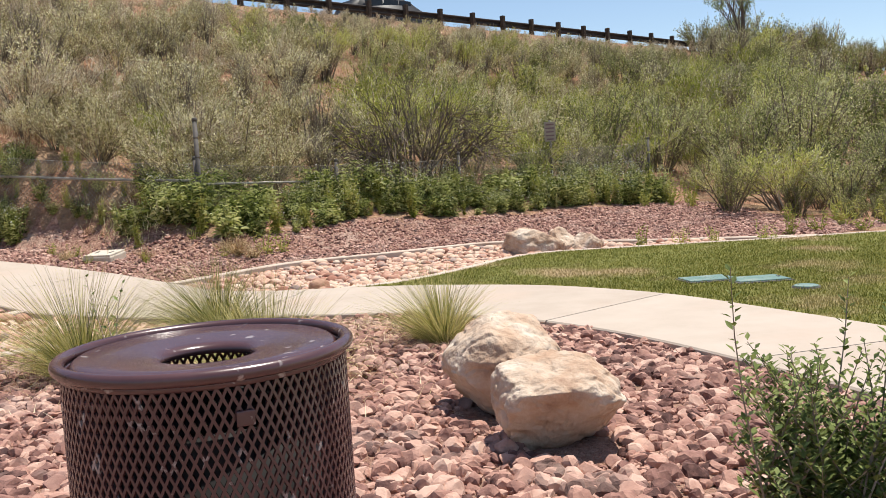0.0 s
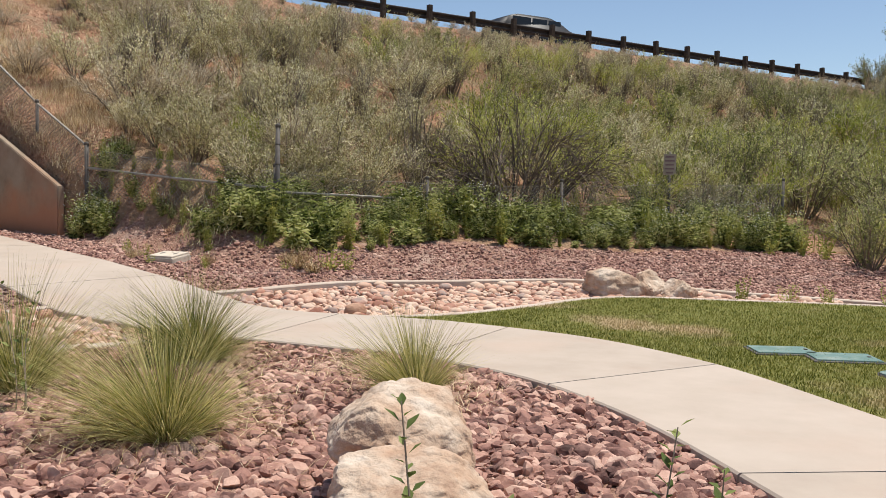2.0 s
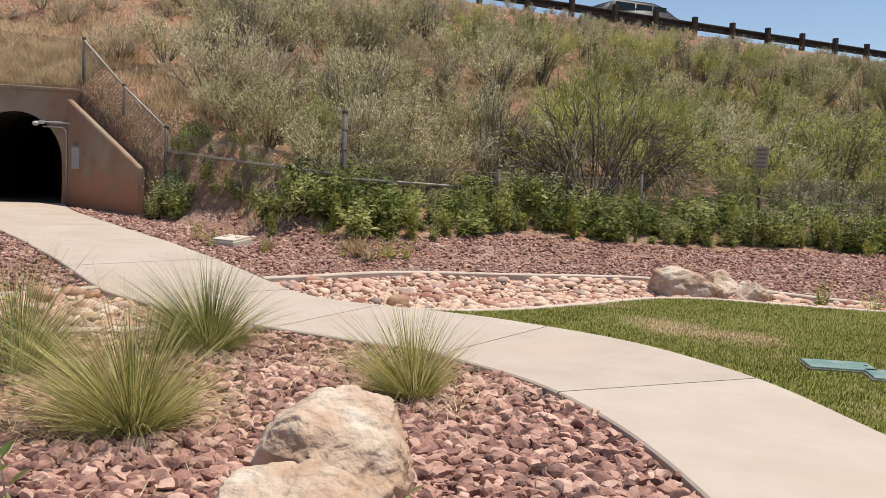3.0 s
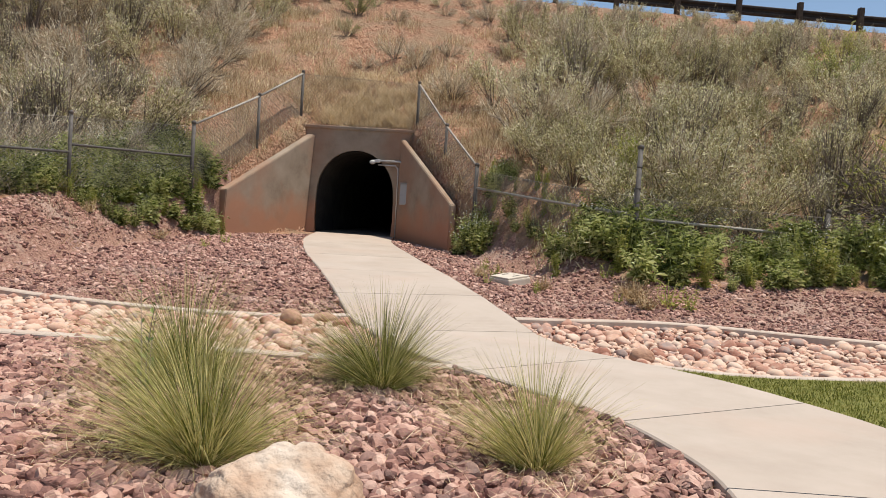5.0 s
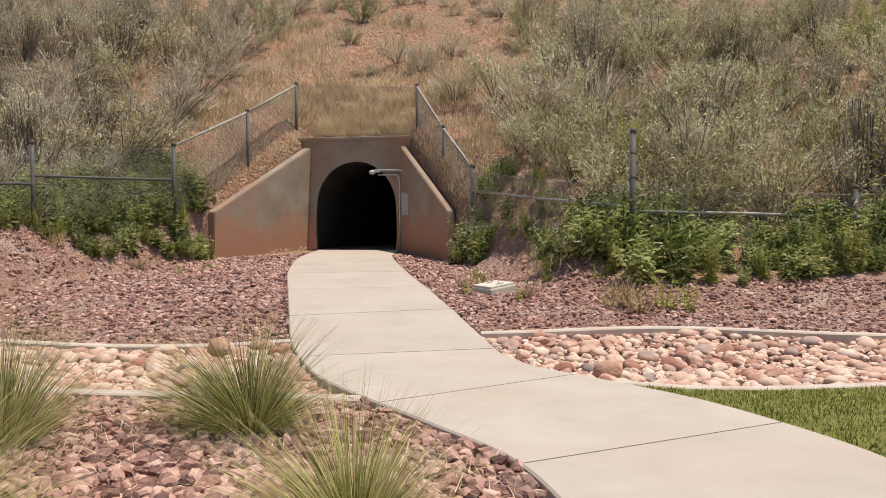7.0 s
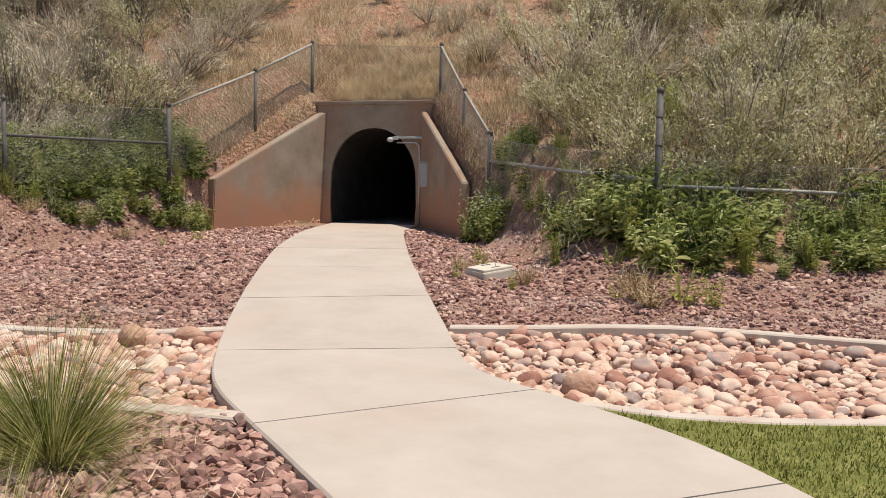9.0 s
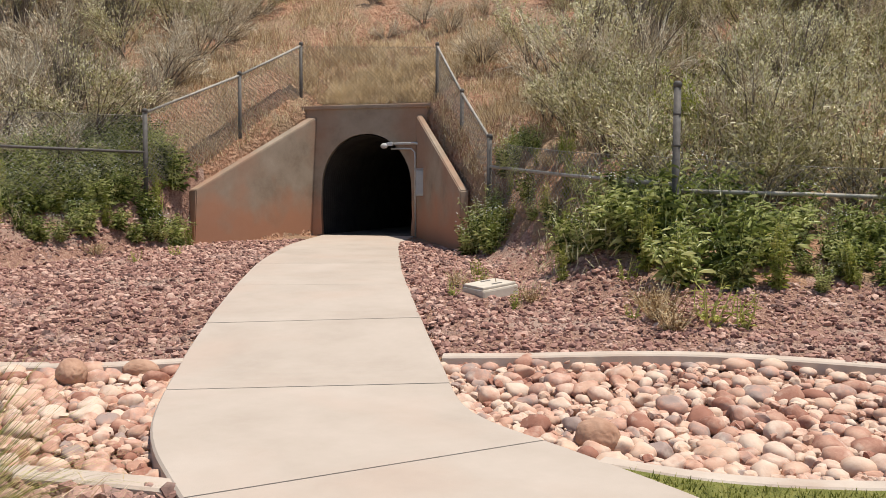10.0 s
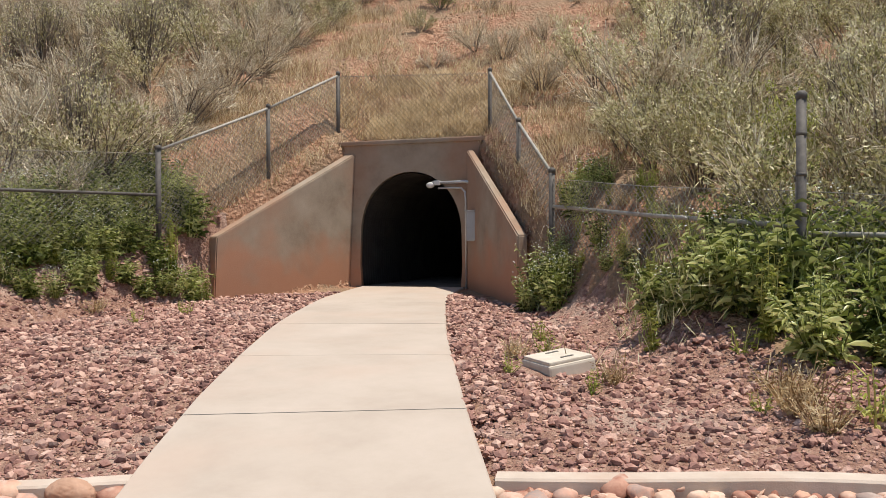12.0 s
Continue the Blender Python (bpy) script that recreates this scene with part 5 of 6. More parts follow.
rnd = random.Random(5)
line = spline(FENCE, 60)
for i, (x, y) in enumerate(line):
    d = line[min(i + 1, 59)] - line[max(i - 1, 0)]
    d = d / np.linalg.norm(d)
    nrm = np.array([d[1], -d[0]])
    f = i / 59
    if f < 0.20:
        for off in (-0.35, -0.05):
            o = off + rnd.uniform(-0.12, 0.12)
            weed(rnd.choice(["light", "mustard", "light", "dry"]), x + nrm[0] * o, y + nrm[1] * o, rnd.uniform(0.4, 0.7), rnd)
        continue
    for off in ((-0.35, 0.05, 0.32, 0.58) if f < 0.32 or f > 0.75 else (-0.3, 0.0, 0.3, 0.62)):
        kind = rnd.choice(["dock", "dock", "mustard", "light"] if off > 0.5 else ["dock", "dock", "dock", "dock", "mustard"]) if off > -0.1 else rnd.choice(["mustard", "dock"])
        if f > 0.62:
            kind = rnd.choice(["mustard", "light", "mustard", "dock"])
        o = min(off + 0.22 + rnd.uniform(-0.3, 0.3), 0.35 if f < 0.27 else 0.8)
        if rnd.random() < 0.08:
            continue
        weed(kind, x + nrm[0] * o, y + nrm[1] * o, rnd.choice((0.45, 0.6, 0.8, 1.0, 1.2)) * (0.7 if off > 0.6 else 1), rnd)
    if rnd.random() < 0.33:
        o = rnd.uniform(0.3, 0.95)
        weed("light", x + nrm[0] * o + rnd.uniform(-0.15, 0.15), y + nrm[1] * o + rnd.uniform(-0.15, 0.15), rnd.uniform(0.5, 1.25), rnd)
for _ in range(16):
    u, v = rnd.uniform(2.5, 3.15), rnd.uniform(2.6, 3.2)
    weed(rnd.choice(["mustard", "mustard", "light"]), *W(u, v), rnd.uniform(0.6, 0.95), rnd)
DRY_TUFTS = ((-3.16, 12.72, 1.0), (-3.35, 12.85, 0.7), (-5.6, 12.6, 0.6), (-2.9, 12.6, 0.8), (-4.4, 12.5, 0.6), (-11.0, 10.6, 0.7), (-10.9, 9.3, 0.8))
LEFT_WEEDS = spline([(-12.1, 12.0), (-11.95, 11.2), (-11.7, 10.2), (-11.5, 9.0), (-11.3, 7.8), (-11.0, 6.6), (-10.5, 4.8)], 40)
for i, (x, y) in enumerate(LEFT_WEEDS):
    for off in (-0.5, -0.3, -0.1, 0.1, 0.35, 0.6):
        o = off + rnd.uniform(-0.12, 0.15)
        if i < 2 and off > 0.5:
            continue
        weed(rnd.choice(["mustard", "mustard", "dock"]) if off > 0.0 else rnd.choice(["mustard", "light", "dock"]), x - o, y + rnd.uniform(-0.12, 0.12), rnd.uniform(0.65, 1.05) * (0.75 if off < -0.4 else 1), rnd)
for x, y, s in DRY_TUFTS:
    weed("dry", x, y, s, rnd)
for x, y, s in ((-2.75, 12.85, 1.6), (-2.55, 13.0, 1.3), (-4.3, 12.2, 0.8), (-5.1, 12.15, 0.7), (-3.3, 12.6, 0.7), (-3.9, 13.2, 1.0), (-6.1, 13.3, 1.0), (-5.6, 12.9, 0.9), (-10.4, 11.5, 0.9), (-9.9, 10.8, 0.7), (3.4, 13.35, 1.3), (3.9, 13.35, 1.4), (4.6, 13.3, 1.5), (5.2, 13.9, 1.5), (2.8, 13.5, 1.5), (5.9, 14.5, 1.7), (6.6, 15.2, 2.0), (7.2, 15.0, 2.0), (6.1, 16.4, 1.8), (4.2, 19.6, 2.4), (4.7, 19.4, 2.6), (5.2, 19.7, 2.5), (5.0, 18.9, 1.8), (4.0, 18.9, 1.6), (5.6, 18.6, 2.0), (6.9, 16.0, 2.2), (7.8, 15.4, 2.4), (8.6, 15.3, 2.4), (9.6, 15.2, 2.6), (7.6, 14.3, 1.5), (8.8, 14.2, 1.6), (6.4, 14.0, 1.5)):
    weed("seedling", x, y, s, rnd)

# ---- bunch grasses ----
def bunch_mesh(seed, n, H, R, stiff, bend=(-0.8, -0.35), sway=0.18):
    rs = np.random.RandomState(seed)
    az = rs.uniform(0, 6.283, n)
    ln = rs.uniform(0, 1, n) ** 0.75
    L = H * rs.uniform(0.35, 1.15, n)
    lean = ln * stiff
    b = np.stack([np.cos(az) * ln * 0.10, np.sin(az) * ln * 0.10, 0 * az], 1) * (R / 0.4)
    ts = np.linspace(0, 1, 5)
    ang = lean[:, None] + (ts ** 1.5)[None, :] * (0.15 + 0.75 * ln * rs.uniform(0.3, 1.3, n))[:, None]
    seg = L[:, None] / 4
    rr = np.concatenate([np.zeros((n, 1)), np.cumsum(np.sin(ang[:, 1:]) * seg, 1)], 1)
    zz = np.concatenate([np.zeros((n, 1)), np.cumsum(np.cos(ang[:, 1:]) * seg, 1)], 1)
    az2 = az + rs.normal(size=n) * 0.25
    P = np.stack([b[:, 0:1] + np.cos(az2)[:, None] * rr, b[:, 1:2] + np.sin(az2)[:, None] * rr, np.maximum(zz, 0.01)], -1)
    tuft = rs.randint(0, 9, n)
    tdir = rs.normal(size=(9, 2)) * 0.10
    lift = np.maximum(zz / H, 0) ** 1.3 * H
    toward = np.clip(np.cos(az)[:, None] * bend[0] + np.sin(az)[:, None] * bend[1], -0.5, 1)
    P[:, :, 0] += lift * (bend[0] * sway * (1 + toward) + tdir[tuft, 0:1])
    P[:, :, 1] += lift * (bend[1] * sway * (1 + toward) + tdir[tuft, 1:2])
    P[:, :, 2] *= 1 - 0.22 * np.clip(toward, 0, 1)
    sd = rs.uniform(0, 6.283, n)
    side = np.stack([np.cos(sd), np.sin(sd), 0 * sd], 1)
    w = np.array([0.0016, 0.0016, 0.0014, 0.0009, 0.0002])
    v = np.stack([P - side[:, None] * w[None, :, None], P + side[:, None] * w[None, :, None]], 2).reshape(n, 10, 3)
    o = (np.arange(n) * 10)[:, None]
    f = np.concatenate([o + np.array([2 * i, 2 * i + 1, 2 * i + 3, 2 * i + 2])[None] for i in range(4)])
    return v.reshape(-1, 3), f


def bunch_grass(x, y, H, R, seed, n=1500, stiff=0.62, bend=(-0.8, -0.35), sway=0.18):
    ob = tagged(empty("bunch_grass", x, y, gz(x, y)), "clump of fine green and straw ornamental grass", "ornamental grass", "ornamental grass clumps")
    v, f = bunch_mesh(seed, n, H, R, stiff, bend, sway)
    put("tuft", mesh_from("tuft", v, f, M["bunch"]), ob)
    v, f = bunch_mesh(seed + 50, n // 9, H * 0.5, R, stiff * 1.5)
    put("dead_tuft", mesh_from("dead_tuft", v, f, M["straw"]), ob, "dry straw blades at the base")


bunch_grass(-0.09, 6.70, 0.64, 0.42, 61, 1500, 0.8, (-0.7, -0.7), 0.24)
bunch_grass(-1.97, 7.34, 0.76, 0.56, 62, 2500, 1.05, (-0.7, -0.7), 0.30)
bunch_grass(-1.14, 5.38, 0.78, 0.5, 63, 2600, 1.0, (-0.9, -0.3), 0.28)
bunch_grass(-2.62, 6.15, 0.88, 0.55, 64, 1900, 0.9)
for i, (x, y, s) in enumerate(((10.2, 17.6, 1.5), (9.4, 18.2, 1.3), (11.0, 18.5, 1.4))):
    bunch_grass(x, y, s, 0.6, 70 + i, 500, 0.5)

# straw litter in the beds
rs = np.random.RandomState(44)
cl = [(-0.02, 6.74, 0.5), (-2.0, 7.35, 0.8), (-1.22, 5.35, 0.8), (-2.62, 6.15, 0.8), (-0.6, 7.3, 0.6), (-2.75, 12.85, 0.3)]
xs, ys = [], []
for x, y, r in cl:
    xs.append(x + rs.normal(size=500) * r * 0.6)
    ys.append(y + rs.normal(size=500) * r * 0.6)
xs, ys = np.concatenate(xs), np.concatenate(ys)
k = inside(BED_A, xs, ys)
xs, ys = xs[k], ys[k]
v, f = blade_field(xs, ys, sheet_z(xs, ys) + 0.03, rs.uniform(0.02, 0.08, len(xs)), 0.006, rs.uniform(1.0, 3.0, len(xs)), 45)
tagged(put("straw_litter", mesh_from("straw_litter", v, f, M["straw"])), "scattered dry straw over red gravel", "straw", kind="stuff")

# ---- young leafy shrubs beside the gravel ----
def leafy_stems(name, x, y, stems, seed, label, leaves_per=16, leaf=0.045):
    rs = np.random.RandomState(seed)
    ob = tagged(empty(name, x, y, gz(x, y)), label, "shrub")
    sv, lv, lf, sf = [], [], [], []
    for dx, dy, tx, ty, h in stems:
        ts = np.linspace(0, 1, 6)
        P = np.stack([dx + (tx - dx) * ts ** 1.4 + 0.02 * np.sin(ts * 5 + dx * 30), dy + (ty - dy) * ts ** 1.4, h * ts], 1)[None]
        v, f = stems_arrays(P, np.array([0.0055]), 0.0015)
        sf.append(f + sum(len(q) for q in sv))
        sv.append(v)
        k = leaves_per
        t = np.linspace(0.12, 1.0, k)
        p = np.stack([np.interp(t, ts, P[0, :, j]) for j in range(3)], 1)
        az = np.arange(k) * 2.4 + rs.uniform(0, 6)
        d = np.stack([np.cos(az), np.sin(az), rs.uniform(0.3, 1.0, k)], 1)
        side = np.stack([-np.sin(az), np.cos(az), rs.uniform(-0.3, 0.3, k)], 1)
        L = (leaf * rs.uniform(0.7, 1.3, k) * (1.1 - 0.4 * t))[:, None]
        w = L * 0.62
        up = np.cross(d, side)
        q = np.stack([p, p + d * L * 0.15, p + d * L * 0.55 + side * w * 0.5 + up * w * 0.12, p + d * L * 0.92 + side * w * 0.16, p + d * L, p + d * L * 0.55 - side * w * 0.5 + up * w * 0.12, p + d * L * 0.92 - side * w * 0.16, p + d * L * 0.55], 1).reshape(-1, 3)
        o = (np.arange(k) * 8)[:, None] + sum(len(z) for z in lv)
        for g in ((1, 2, 7), (2, 3, 7), (3, 4, 7), (1, 7, 5), (5, 7, 6), (6, 7, 4)):
            lf.append(o + np.array(g)[None])
        lv.append(q)
    put("stalk", mesh_from("stalk", np.concatenate(sv), np.concatenate(sf), M["bark"]), ob)
    put("foliage", mesh_from("foliage", np.concatenate(lv), np.concatenate(lf), M["roseleaf"]), ob)


rs = np.random.RandomState(91)
tall = [(-0.17, -0.10, -0.28, -0.19, 0.99), (0.1, 0.05, 0.16, 0.12, 0.90), (0.16, 0.02, 0.26, 0.0, 0.86), (0.28, 0.05, 0.44, 0.08, 0.62)]
low = [(rs.uniform(-0.12, 0.3), rs.uniform(-0.15, 0.15), rs.uniform(-0.22, 0.42), rs.uniform(-0.25, 0.25), rs.uniform(0.25, 0.72)) for _ in range(130)]
leafy_stems("leafy_shrub", 1.13, 2.72, tall + low, 92, "young green leafy shrub with tall slender shoots", 66, 0.036)
leafy_stems("leafy_sapling", -2.2, 5.6, [(0, 0, -0.1, 0.05, 0.75), (0.05, 0, 0.12, 0.02, 0.7), (0.02, 0.03, 0.0, 0.1, 0.6)], 94, "thin green sapling among grass clumps", 12, 0.06)
leafy_stems("leafy_shrub", -0.75, 2.55, [(rs.uniform(-0.1, 0.1), rs.uniform(-0.1, 0.1), rs.uniform(-0.25, 0.25), rs.uniform(-0.25, 0.25), rs.uniform(0.15, 0.38)) for _ in range(18)], 95, "low green leafy shrub behind bin", 14, 0.035)

# ---- tree on the slope ----
def tree(x, y, H, seed):
    rs = np.random.RandomState(seed)
    rnd = random.Random(seed)
    ob = tagged(empty("tree", x, y, gz(x, y)), "half-bare tree with dark green crown above bushes", "tree")
    parts, tips = [], []

    def limb(p, d, L, r, depth):
        pts, q = [p], p
        dd = d.copy()
        for i in range(4):
            dd = (dd + Vector((rnd.uniform(-1, 1), rnd.uniform(-1, 1), rnd.uniform(-0.2, 0.7))) * 0.16).normalized()
            q = q + dd * L / 4
            pts.append(q)
        parts.append(tube(pts, [r, r * 0.85, r * 0.7, r * 0.55, r * 0.4], 6, False))
        if depth == 0:
            tips.append(pts)
            return
        for i in range(4 if depth > 1 else 5):
            s = pts[rnd.choice((1, 2, 3, 4))]
            nd = (dd + Vector((rnd.uniform(-1, 1), rnd.uniform(-1, 1), rnd.uniform(-0.1, 0.8))) * 0.75).normalized()
            limb(s, nd, L * rnd.uniform(0.5, 0.7), r * 0.5, depth - 1)

    limb(Vector((0, 0, -0.1)), Vector((0.03, 0, 1)), H * 0.5, 0.11, 3)
    limb(Vector((0, 0, 0.3)), Vector((-0.3, 0.1, 1)), H * 0.45, 0.08, 3)
    put("trunk", mesh_from("trunk", *join(parts), M["bark_dark"], True), ob)
    leafy = [t for t in tips if t[-1].x > 0.1 or rnd.random() < 0.12]
    n = 3600
    k = rs.randint(0, len(leafy), n)
    p = np.array([tuple(leafy[i][rs.randint(1, 5)]) for i in k]) + rs.normal(size=(n, 3)) * 0.14
    v, f = leaf_arrays(p, rs.normal(size=(n, 3)), 0.10 * rs.uniform(0.6, 1.3, n), 0.05 * rs.uniform(0.7, 1.3, n), rs)
    put("crown", mesh_from("crown", v, f, M["roseleaf"]), ob)


tree(15.5, 47.6, 6.6, 17)

# ---- car on the road ----
def car(a, q):
    x, y = along(a, q)
    ob = tagged(empty("car", x, y, 7.32 + float(rise(a)), RAIL_TURN), "black estate car on road behind guardrail", "car")
    prof = [(-2.3, 0.35), (-2.35, 0.75), (-2.2, 1.05), (-1.95, 1.45), (-1.5, 1.58), (0.2, 1.6), (0.75, 1.45), (1.3, 1.08), (2.1, 0.95), (2.35, 0.75), (2.35, 0.35)]
    bm = bmesh.new()
    rings = [[bm.verts.new((px_, yy * (0.82 if z > 1.15 else 1), z)) for px_, z in prof] for yy in (-0.9, 0.9)]
    k = len(prof)
    for i in range(k):
        j = (i + 1) % k
        bm.faces.new([rings[0][i], rings[0][j], rings[1][j], rings[1][i]])
    bm.faces.new(rings[0][::-1])
    bm.faces.new(rings[1])
    bmesh.ops.recalc_face_normals(bm, faces=bm.faces)
    bmesh.ops.bevel(bm, geom=list(bm.edges), offset=0.06, segments=2, affect="EDGES")
    smooth_ob(part("body", bm, M["carpaint"], ob))
    for x0, x1 in ((-1.8, -0.85), (-0.78, 0.0), (0.07, 0.72)):
        part("window", box_bm((x1 - x0, 0.02, 0.34), ((x0 + x1) / 2, -0.835, 1.28), 0.008), M["glass"], ob)
    for wx in (-1.45, 1.45):
        for wy in (-0.8, 0.8):
            w = put("wheel", mesh_from("wheel", *tube([(wx, wy - 0.1, 0.33), (wx, wy + 0.1, 0.33)], 0.33, 24), M["rubber"], True), ob)
            put("rim", mesh_from("rim", *tube([(wx, wy - 0.115, 0.33), (wx, wy + 0.115, 0.33)], 0.20, 16), M["galv"], True), w)


car(-2.45 * 1.905, 3.2)

# ---- cobbles and gravel, last ----
def icosa(level):
    bm = bmesh.new()
    bmesh.ops.create_icosphere(bm, subdivisions=level, radius=1)
    v = np.array([tuple(q.co) for q in bm.verts])
    f = np.array([[q.index for q in p.verts] for p in bm.faces])
    bm.free()
    return v, f


ICO_V, ICO_F = icosa(1)
BALL_V, BALL_F = icosa(2)


def stones_mesh(name, x, y, z, size, seed, mat, cuts=6, fine=False):
    """Many separate stones as one mesh, each a ball cut flat by planes of its own."""
    rs = np.random.RandomState(seed)
    n = len(x)
    iv, jf = (BALL_V, BALL_F) if fine else (ICO_V, ICO_F)
    k = len(iv)
    p = np.repeat(iv[None] * 1.15, n, 0)
    for _ in range(cuts):
        nrm = rs.normal(size=(n, 3))
        nrm /= np.linalg.norm(nrm, axis=1)[:, None]
        h = rs.uniform(0.42, 0.85, n)
        d = np.einsum("nkj,nj->nk", p, nrm) - h[:, None]
        p = p - np.maximum(d, 0)[:, :, None] * nrm[:, None]
    p = p * (1 + rs.normal(size=(n, k, 1)) * 0.07) * np.stack([rs.uniform(0.85, 1.35, n), rs.uniform(0.7, 1.0, n), rs.uniform(0.55, 0.9, n)], -1)[:, None]
    a, b = rs.uniform(0, 6.283, n), rs.normal(size=n) * 0.45
    ca, sa, cb, sb = np.cos(a)[:, None], np.sin(a)[:, None], np.cos(b)[:, None], np.sin(b)[:, None]
    X, Y, Z = p[..., 0], p[..., 1] * cb - p[..., 2] * sb, p[..., 1] * sb + p[..., 2] * cb
    q = np.stack([X * ca - Y * sa, X * sa + Y * ca, Z], -1) * size[:, None, None]
    q += np.stack([x, y, z], -1)[:, None]
    f = (np.arange(n) * k)[:, None, None] + jf[None]
    return mesh_from(name, q.reshape(-1, 3), f.reshape(-1, 3), mat)


def blocked(x, y):
    """Places that stand free of gravel."""
    b = np.zeros(len(x), bool)
    for cx_, cy_, r in ((-0.475, 1.93, 0.3), (0.57, 3.98, 0.22), (0.24, 4.66, 0.24), (-5.02, 12.5, 0.3)):
        b |= np.hypot(x - cx_, y - cy_) < r
    return b | inside(PATH_POLY, x, y)


def gravel(name, poly, density, seed, label, sizes=(0.018, 0.042), near=0):
    x, y = scatter(poly, density, seed)
    k = ~blocked(x, y)
    x, y = x[k], y[k]
    rs = np.random.RandomState(seed + 1)
    size = sizes[0] + (sizes[1] - sizes[0]) * rs.uniform(0, 1, len(x)) ** 2.0
    z = sheet_z(x, y) + size * 0.25
    bed_ob = tagged(empty(name), label, "gravel", kind="structure")
    pick = np.zeros(len(x), bool)
    if near:
        score = np.hypot(x - 0.3, y - 3.3) - size * 30
        pick[np.argsort(score)[:near]] = True
        protos = []
        for j in range(10):
            me = rock_mesh("stone", 200 + j, (1.15, 0.95, 0.85), 2, 0.16, M["stone_red_one"], 6, True, 1.2)
            protos.append(me)
        r2 = random.Random(seed)
        for i in np.nonzero(pick)[0]:
            s = float(size[i]) * 1.12
            put("stone", protos[r2.randrange(10)], bed_ob, m=pose(x[i], y[i], z[i] + 0.004, r2.uniform(-25, 25), r2.uniform(-25, 25), r2.uniform(0, 360)) @ Matrix.Diagonal((s, s, s, 1)))
    k = ~pick
    close = np.hypot(x - 0.2, y - 4.2) < 3.4
    for g, fine in ((k & close, True), (k & ~close, False)):
        if g.any():
            tagged(put("gravel", stones_mesh("gravel", x[g], y[g], z[g], size[g], seed + 2, M["stone_red"], fine=fine), bed_ob), kind="stuff")


near_a = np.array([(-7.5, 4.2), (-4, 0.8), (2.3, 0.8), *EDGE_L[near_k(EDGE_L, (2.45, 1.5)):LA:-1], *KERB_LF])
gravel("gravel_bed", near_a, 760, 301, "bed of angular reddish-purple lava gravel", (0.014, 0.056), 290)
gravel("gravel_bed", BED_B, 420, 311, "reddish lava gravel between path, kerb and fence", (0.011, 0.043))
gravel("gravel_bed", BED_C, 330, 321, "reddish lava gravel sloping beside path", (0.010, 0.046))

COB = [rock_mesh("cobble", 400 + j, (1.18, 0.92, 0.78), 3, 0.20, M["cobble"], j % 4 + 1, False, 1.0) for j in range(16)]


def cobbles(poly, seed, label, n_try, limit, centre):
    rs = np.random.RandomState(seed)
    r2 = random.Random(seed)
    x, y = scatter(poly, n_try, seed)
    keep = []
    for i in range(len(x)):
        r = 0.036 + 0.058 * rs.uniform() ** 1.6
        ok = True
        for (a, b, c) in keep:
            if (x[i] - a) ** 2 + (y[i] - b) ** 2 < ((r + c) * 0.74) ** 2:
                ok = False
                break
        if ok:
            keep.append((x[i], y[i], r))
    keep.sort(key=lambda k: math.hypot(k[0] - centre[0], k[1] - centre[1]))
    bed_ob = tagged(empty("cobble_bed"), label, "cobbles", kind="structure")
    far = keep[limit:]
    for a, b, r in keep[:limit]:
        put("cobble", r2.choice(COB), bed_ob, m=pose(a, b, gz(a, b) + r * 0.45, r2.uniform(-25, 25), r2.uniform(-25, 25), r2.uniform(0, 360)) @ Matrix.Diagonal((r, r, r, 1)))
    if far:
        far = np.array(far)
        vs, fs, o = [], [], 0
        iv, jf = BALL_V, BALL_F
        n = len(far)
        ang = rs.uniform(0, 6.283, n)
        P = iv[None] * (1 + rs.normal(size=(n, len(iv), 1)) * 0.055) * np.stack([rs.uniform(1.0, 1.35, n), rs.uniform(0.75, 1.0, n), rs.uniform(0.5, 0.8, n)], -1)[:, None] * far[:, 2][:, None, None]
        ca, sa = np.cos(ang)[:, None], np.sin(ang)[:, None]
        Q = np.stack([P[..., 0] * ca - P[..., 1] * sa, P[..., 0] * sa + P[..., 1] * ca, P[..., 2]], -1)
        Q += np.stack([far[:, 0], far[:, 1], sheet_z(far[:, 0], far[:, 1]) + far[:, 2] * 0.4], -1)[:, None]
        ob = put("cobbles", mesh_from("cobbles", Q.reshape(-1, 3), ((np.arange(n) * len(iv))[:, None, None] + jf[None]).reshape(-1, 3), M["cobble_many"], True), bed_ob)
        tagged(ob, kind="stuff")


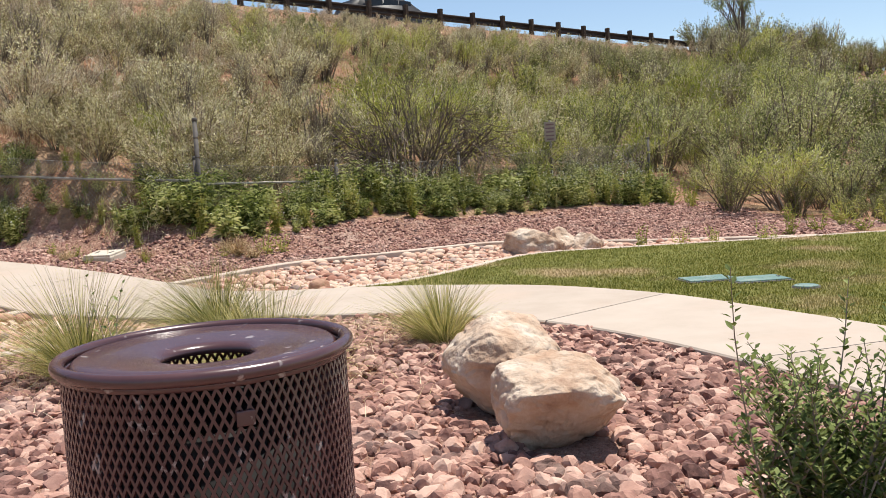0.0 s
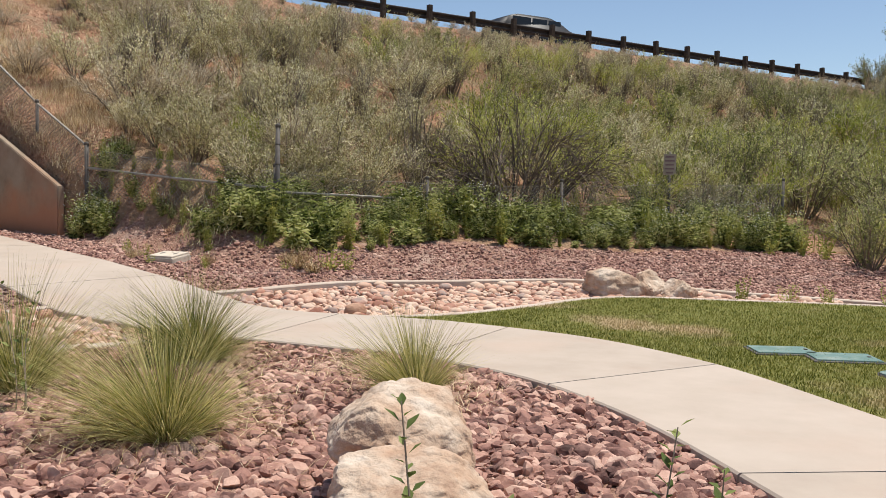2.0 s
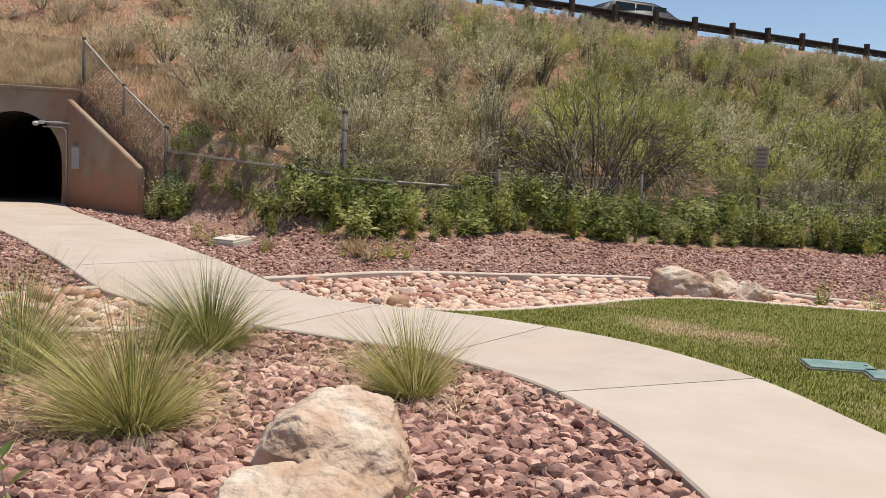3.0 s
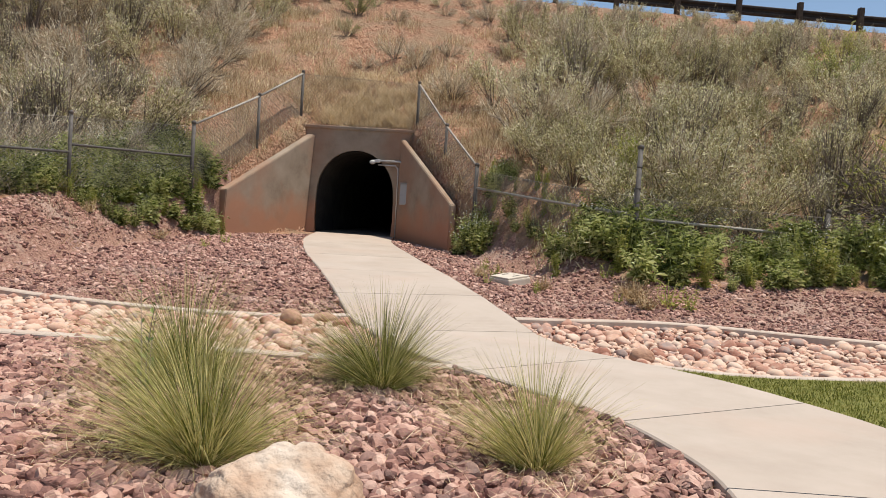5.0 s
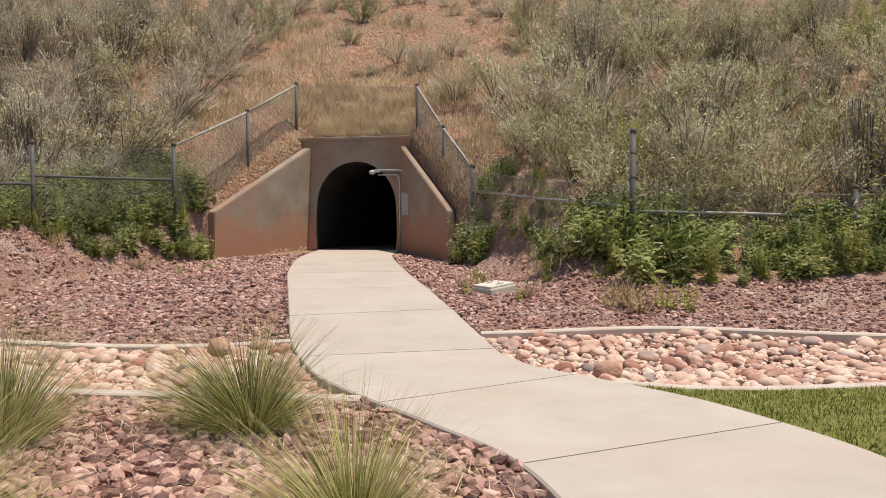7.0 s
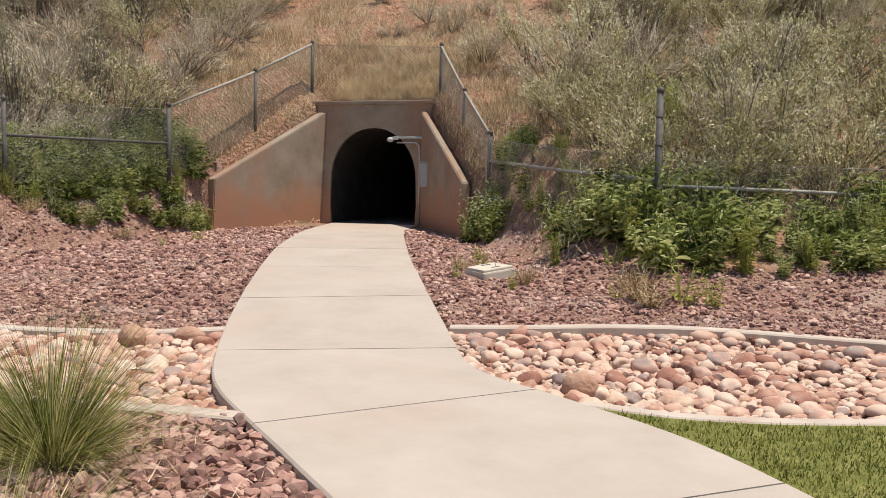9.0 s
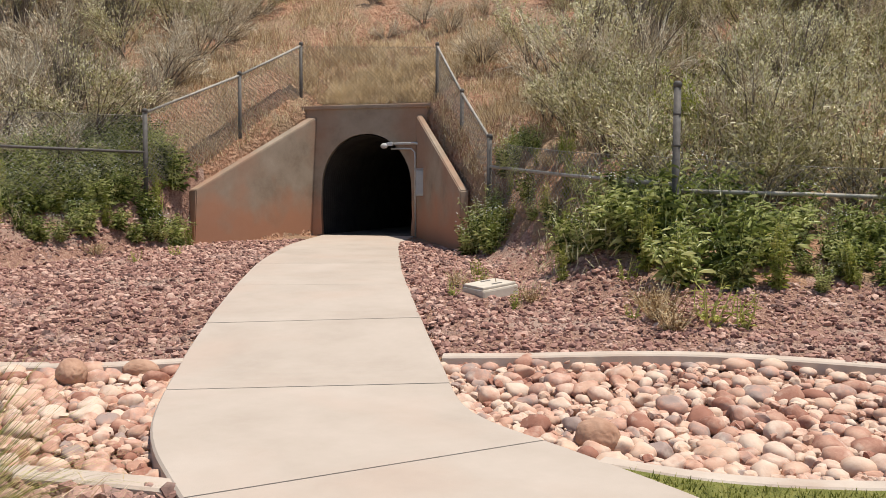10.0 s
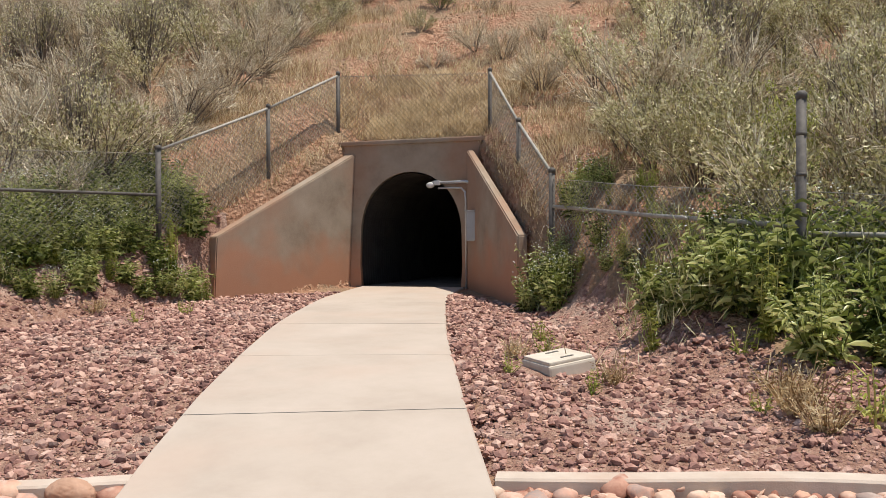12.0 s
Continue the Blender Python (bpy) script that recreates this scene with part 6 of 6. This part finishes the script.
cobbles(CREEK_R, 501, "bed of rounded tan and pink river cobbles", 420, 300, (-2.0, 10.8))
cobbles(CREEK_L, 511, "swale of rounded tan river cobbles", 420, 290, (-3.6, 8.3))
for poly, seed in ((CREEK_R, 531), (CREEK_L, 541)):
    x, y = scatter(poly, 170, seed)
    r = 0.015 + 0.025 * np.random.RandomState(seed).uniform(0, 1, len(x))
    ob = put("pebbles", stones_mesh("pebbles", x, y, sheet_z(x, y) + r * 0.5 + 0.01, r, seed, M["cobble_many"], 3, True))
    tagged(ob, "small tan pebbles between river cobbles", "pebbles", kind="stuff")


def chips(name, x, y, size, seed, mat, label, category):
    """Fine chips, eight faces each, as one mesh."""
    rs = np.random.RandomState(seed)
    n = len(x)
    o6 = np.array([(1, 0, 0), (-1, 0, 0), (0, 1, 0), (0, -1, 0), (0, 0, 0.7), (0, 0, -0.7)])
    p = o6[None] * (1 + rs.normal(size=(n, 6, 1)) * 0.25) * size[:, None, None]
    a = rs.uniform(0, 6.283, n)[:, None]
    p = np.stack([p[..., 0] * np.cos(a) - p[..., 1] * np.sin(a), p[..., 0] * np.sin(a) + p[..., 1] * np.cos(a), p[..., 2]], -1)
    p += np.stack([x, y, sheet_z(x, y) + size * 0.3], -1)[:, None]
    tri = np.array([(0, 2, 4), (2, 1, 4), (1, 3, 4), (3, 0, 4), (2, 0, 5), (1, 2, 5), (3, 1, 5), (0, 3, 5)])
    f = ((np.arange(n) * 6)[:, None, None] + tri[None]).reshape(-1, 3)
    tagged(put(name, mesh_from(name, p.reshape(-1, 3), f, mat)), label, category, kind="stuff")


for poly, dens, seed in ((BED_B, 420, 601), (BED_C, 600, 602), (near_a, 200, 603)):
    x, y = scatter(poly, dens, seed)
    k = ~blocked(x, y)
    x, y = x[k], y[k]
    chips("gravel_chips", x, y, np.random.RandomState(seed).uniform(0.006, 0.017, len(x)), seed + 9, M["stone_red"], "fine reddish gravel chips between larger stones", "gravel")
rs, a, q, x, y, clump, clear, bare = slope_points(60000, 611)
k = clear & ((bare > 0.2) | (clump < -0.5))
x, y = x[k], y[k]
chips("slope_rubble", x, y, 0.008 + 0.022 * rs.uniform(0, 1, len(x)) ** 3, 612, M["soil"], "loose orange rubble on bare slope", "rubble")
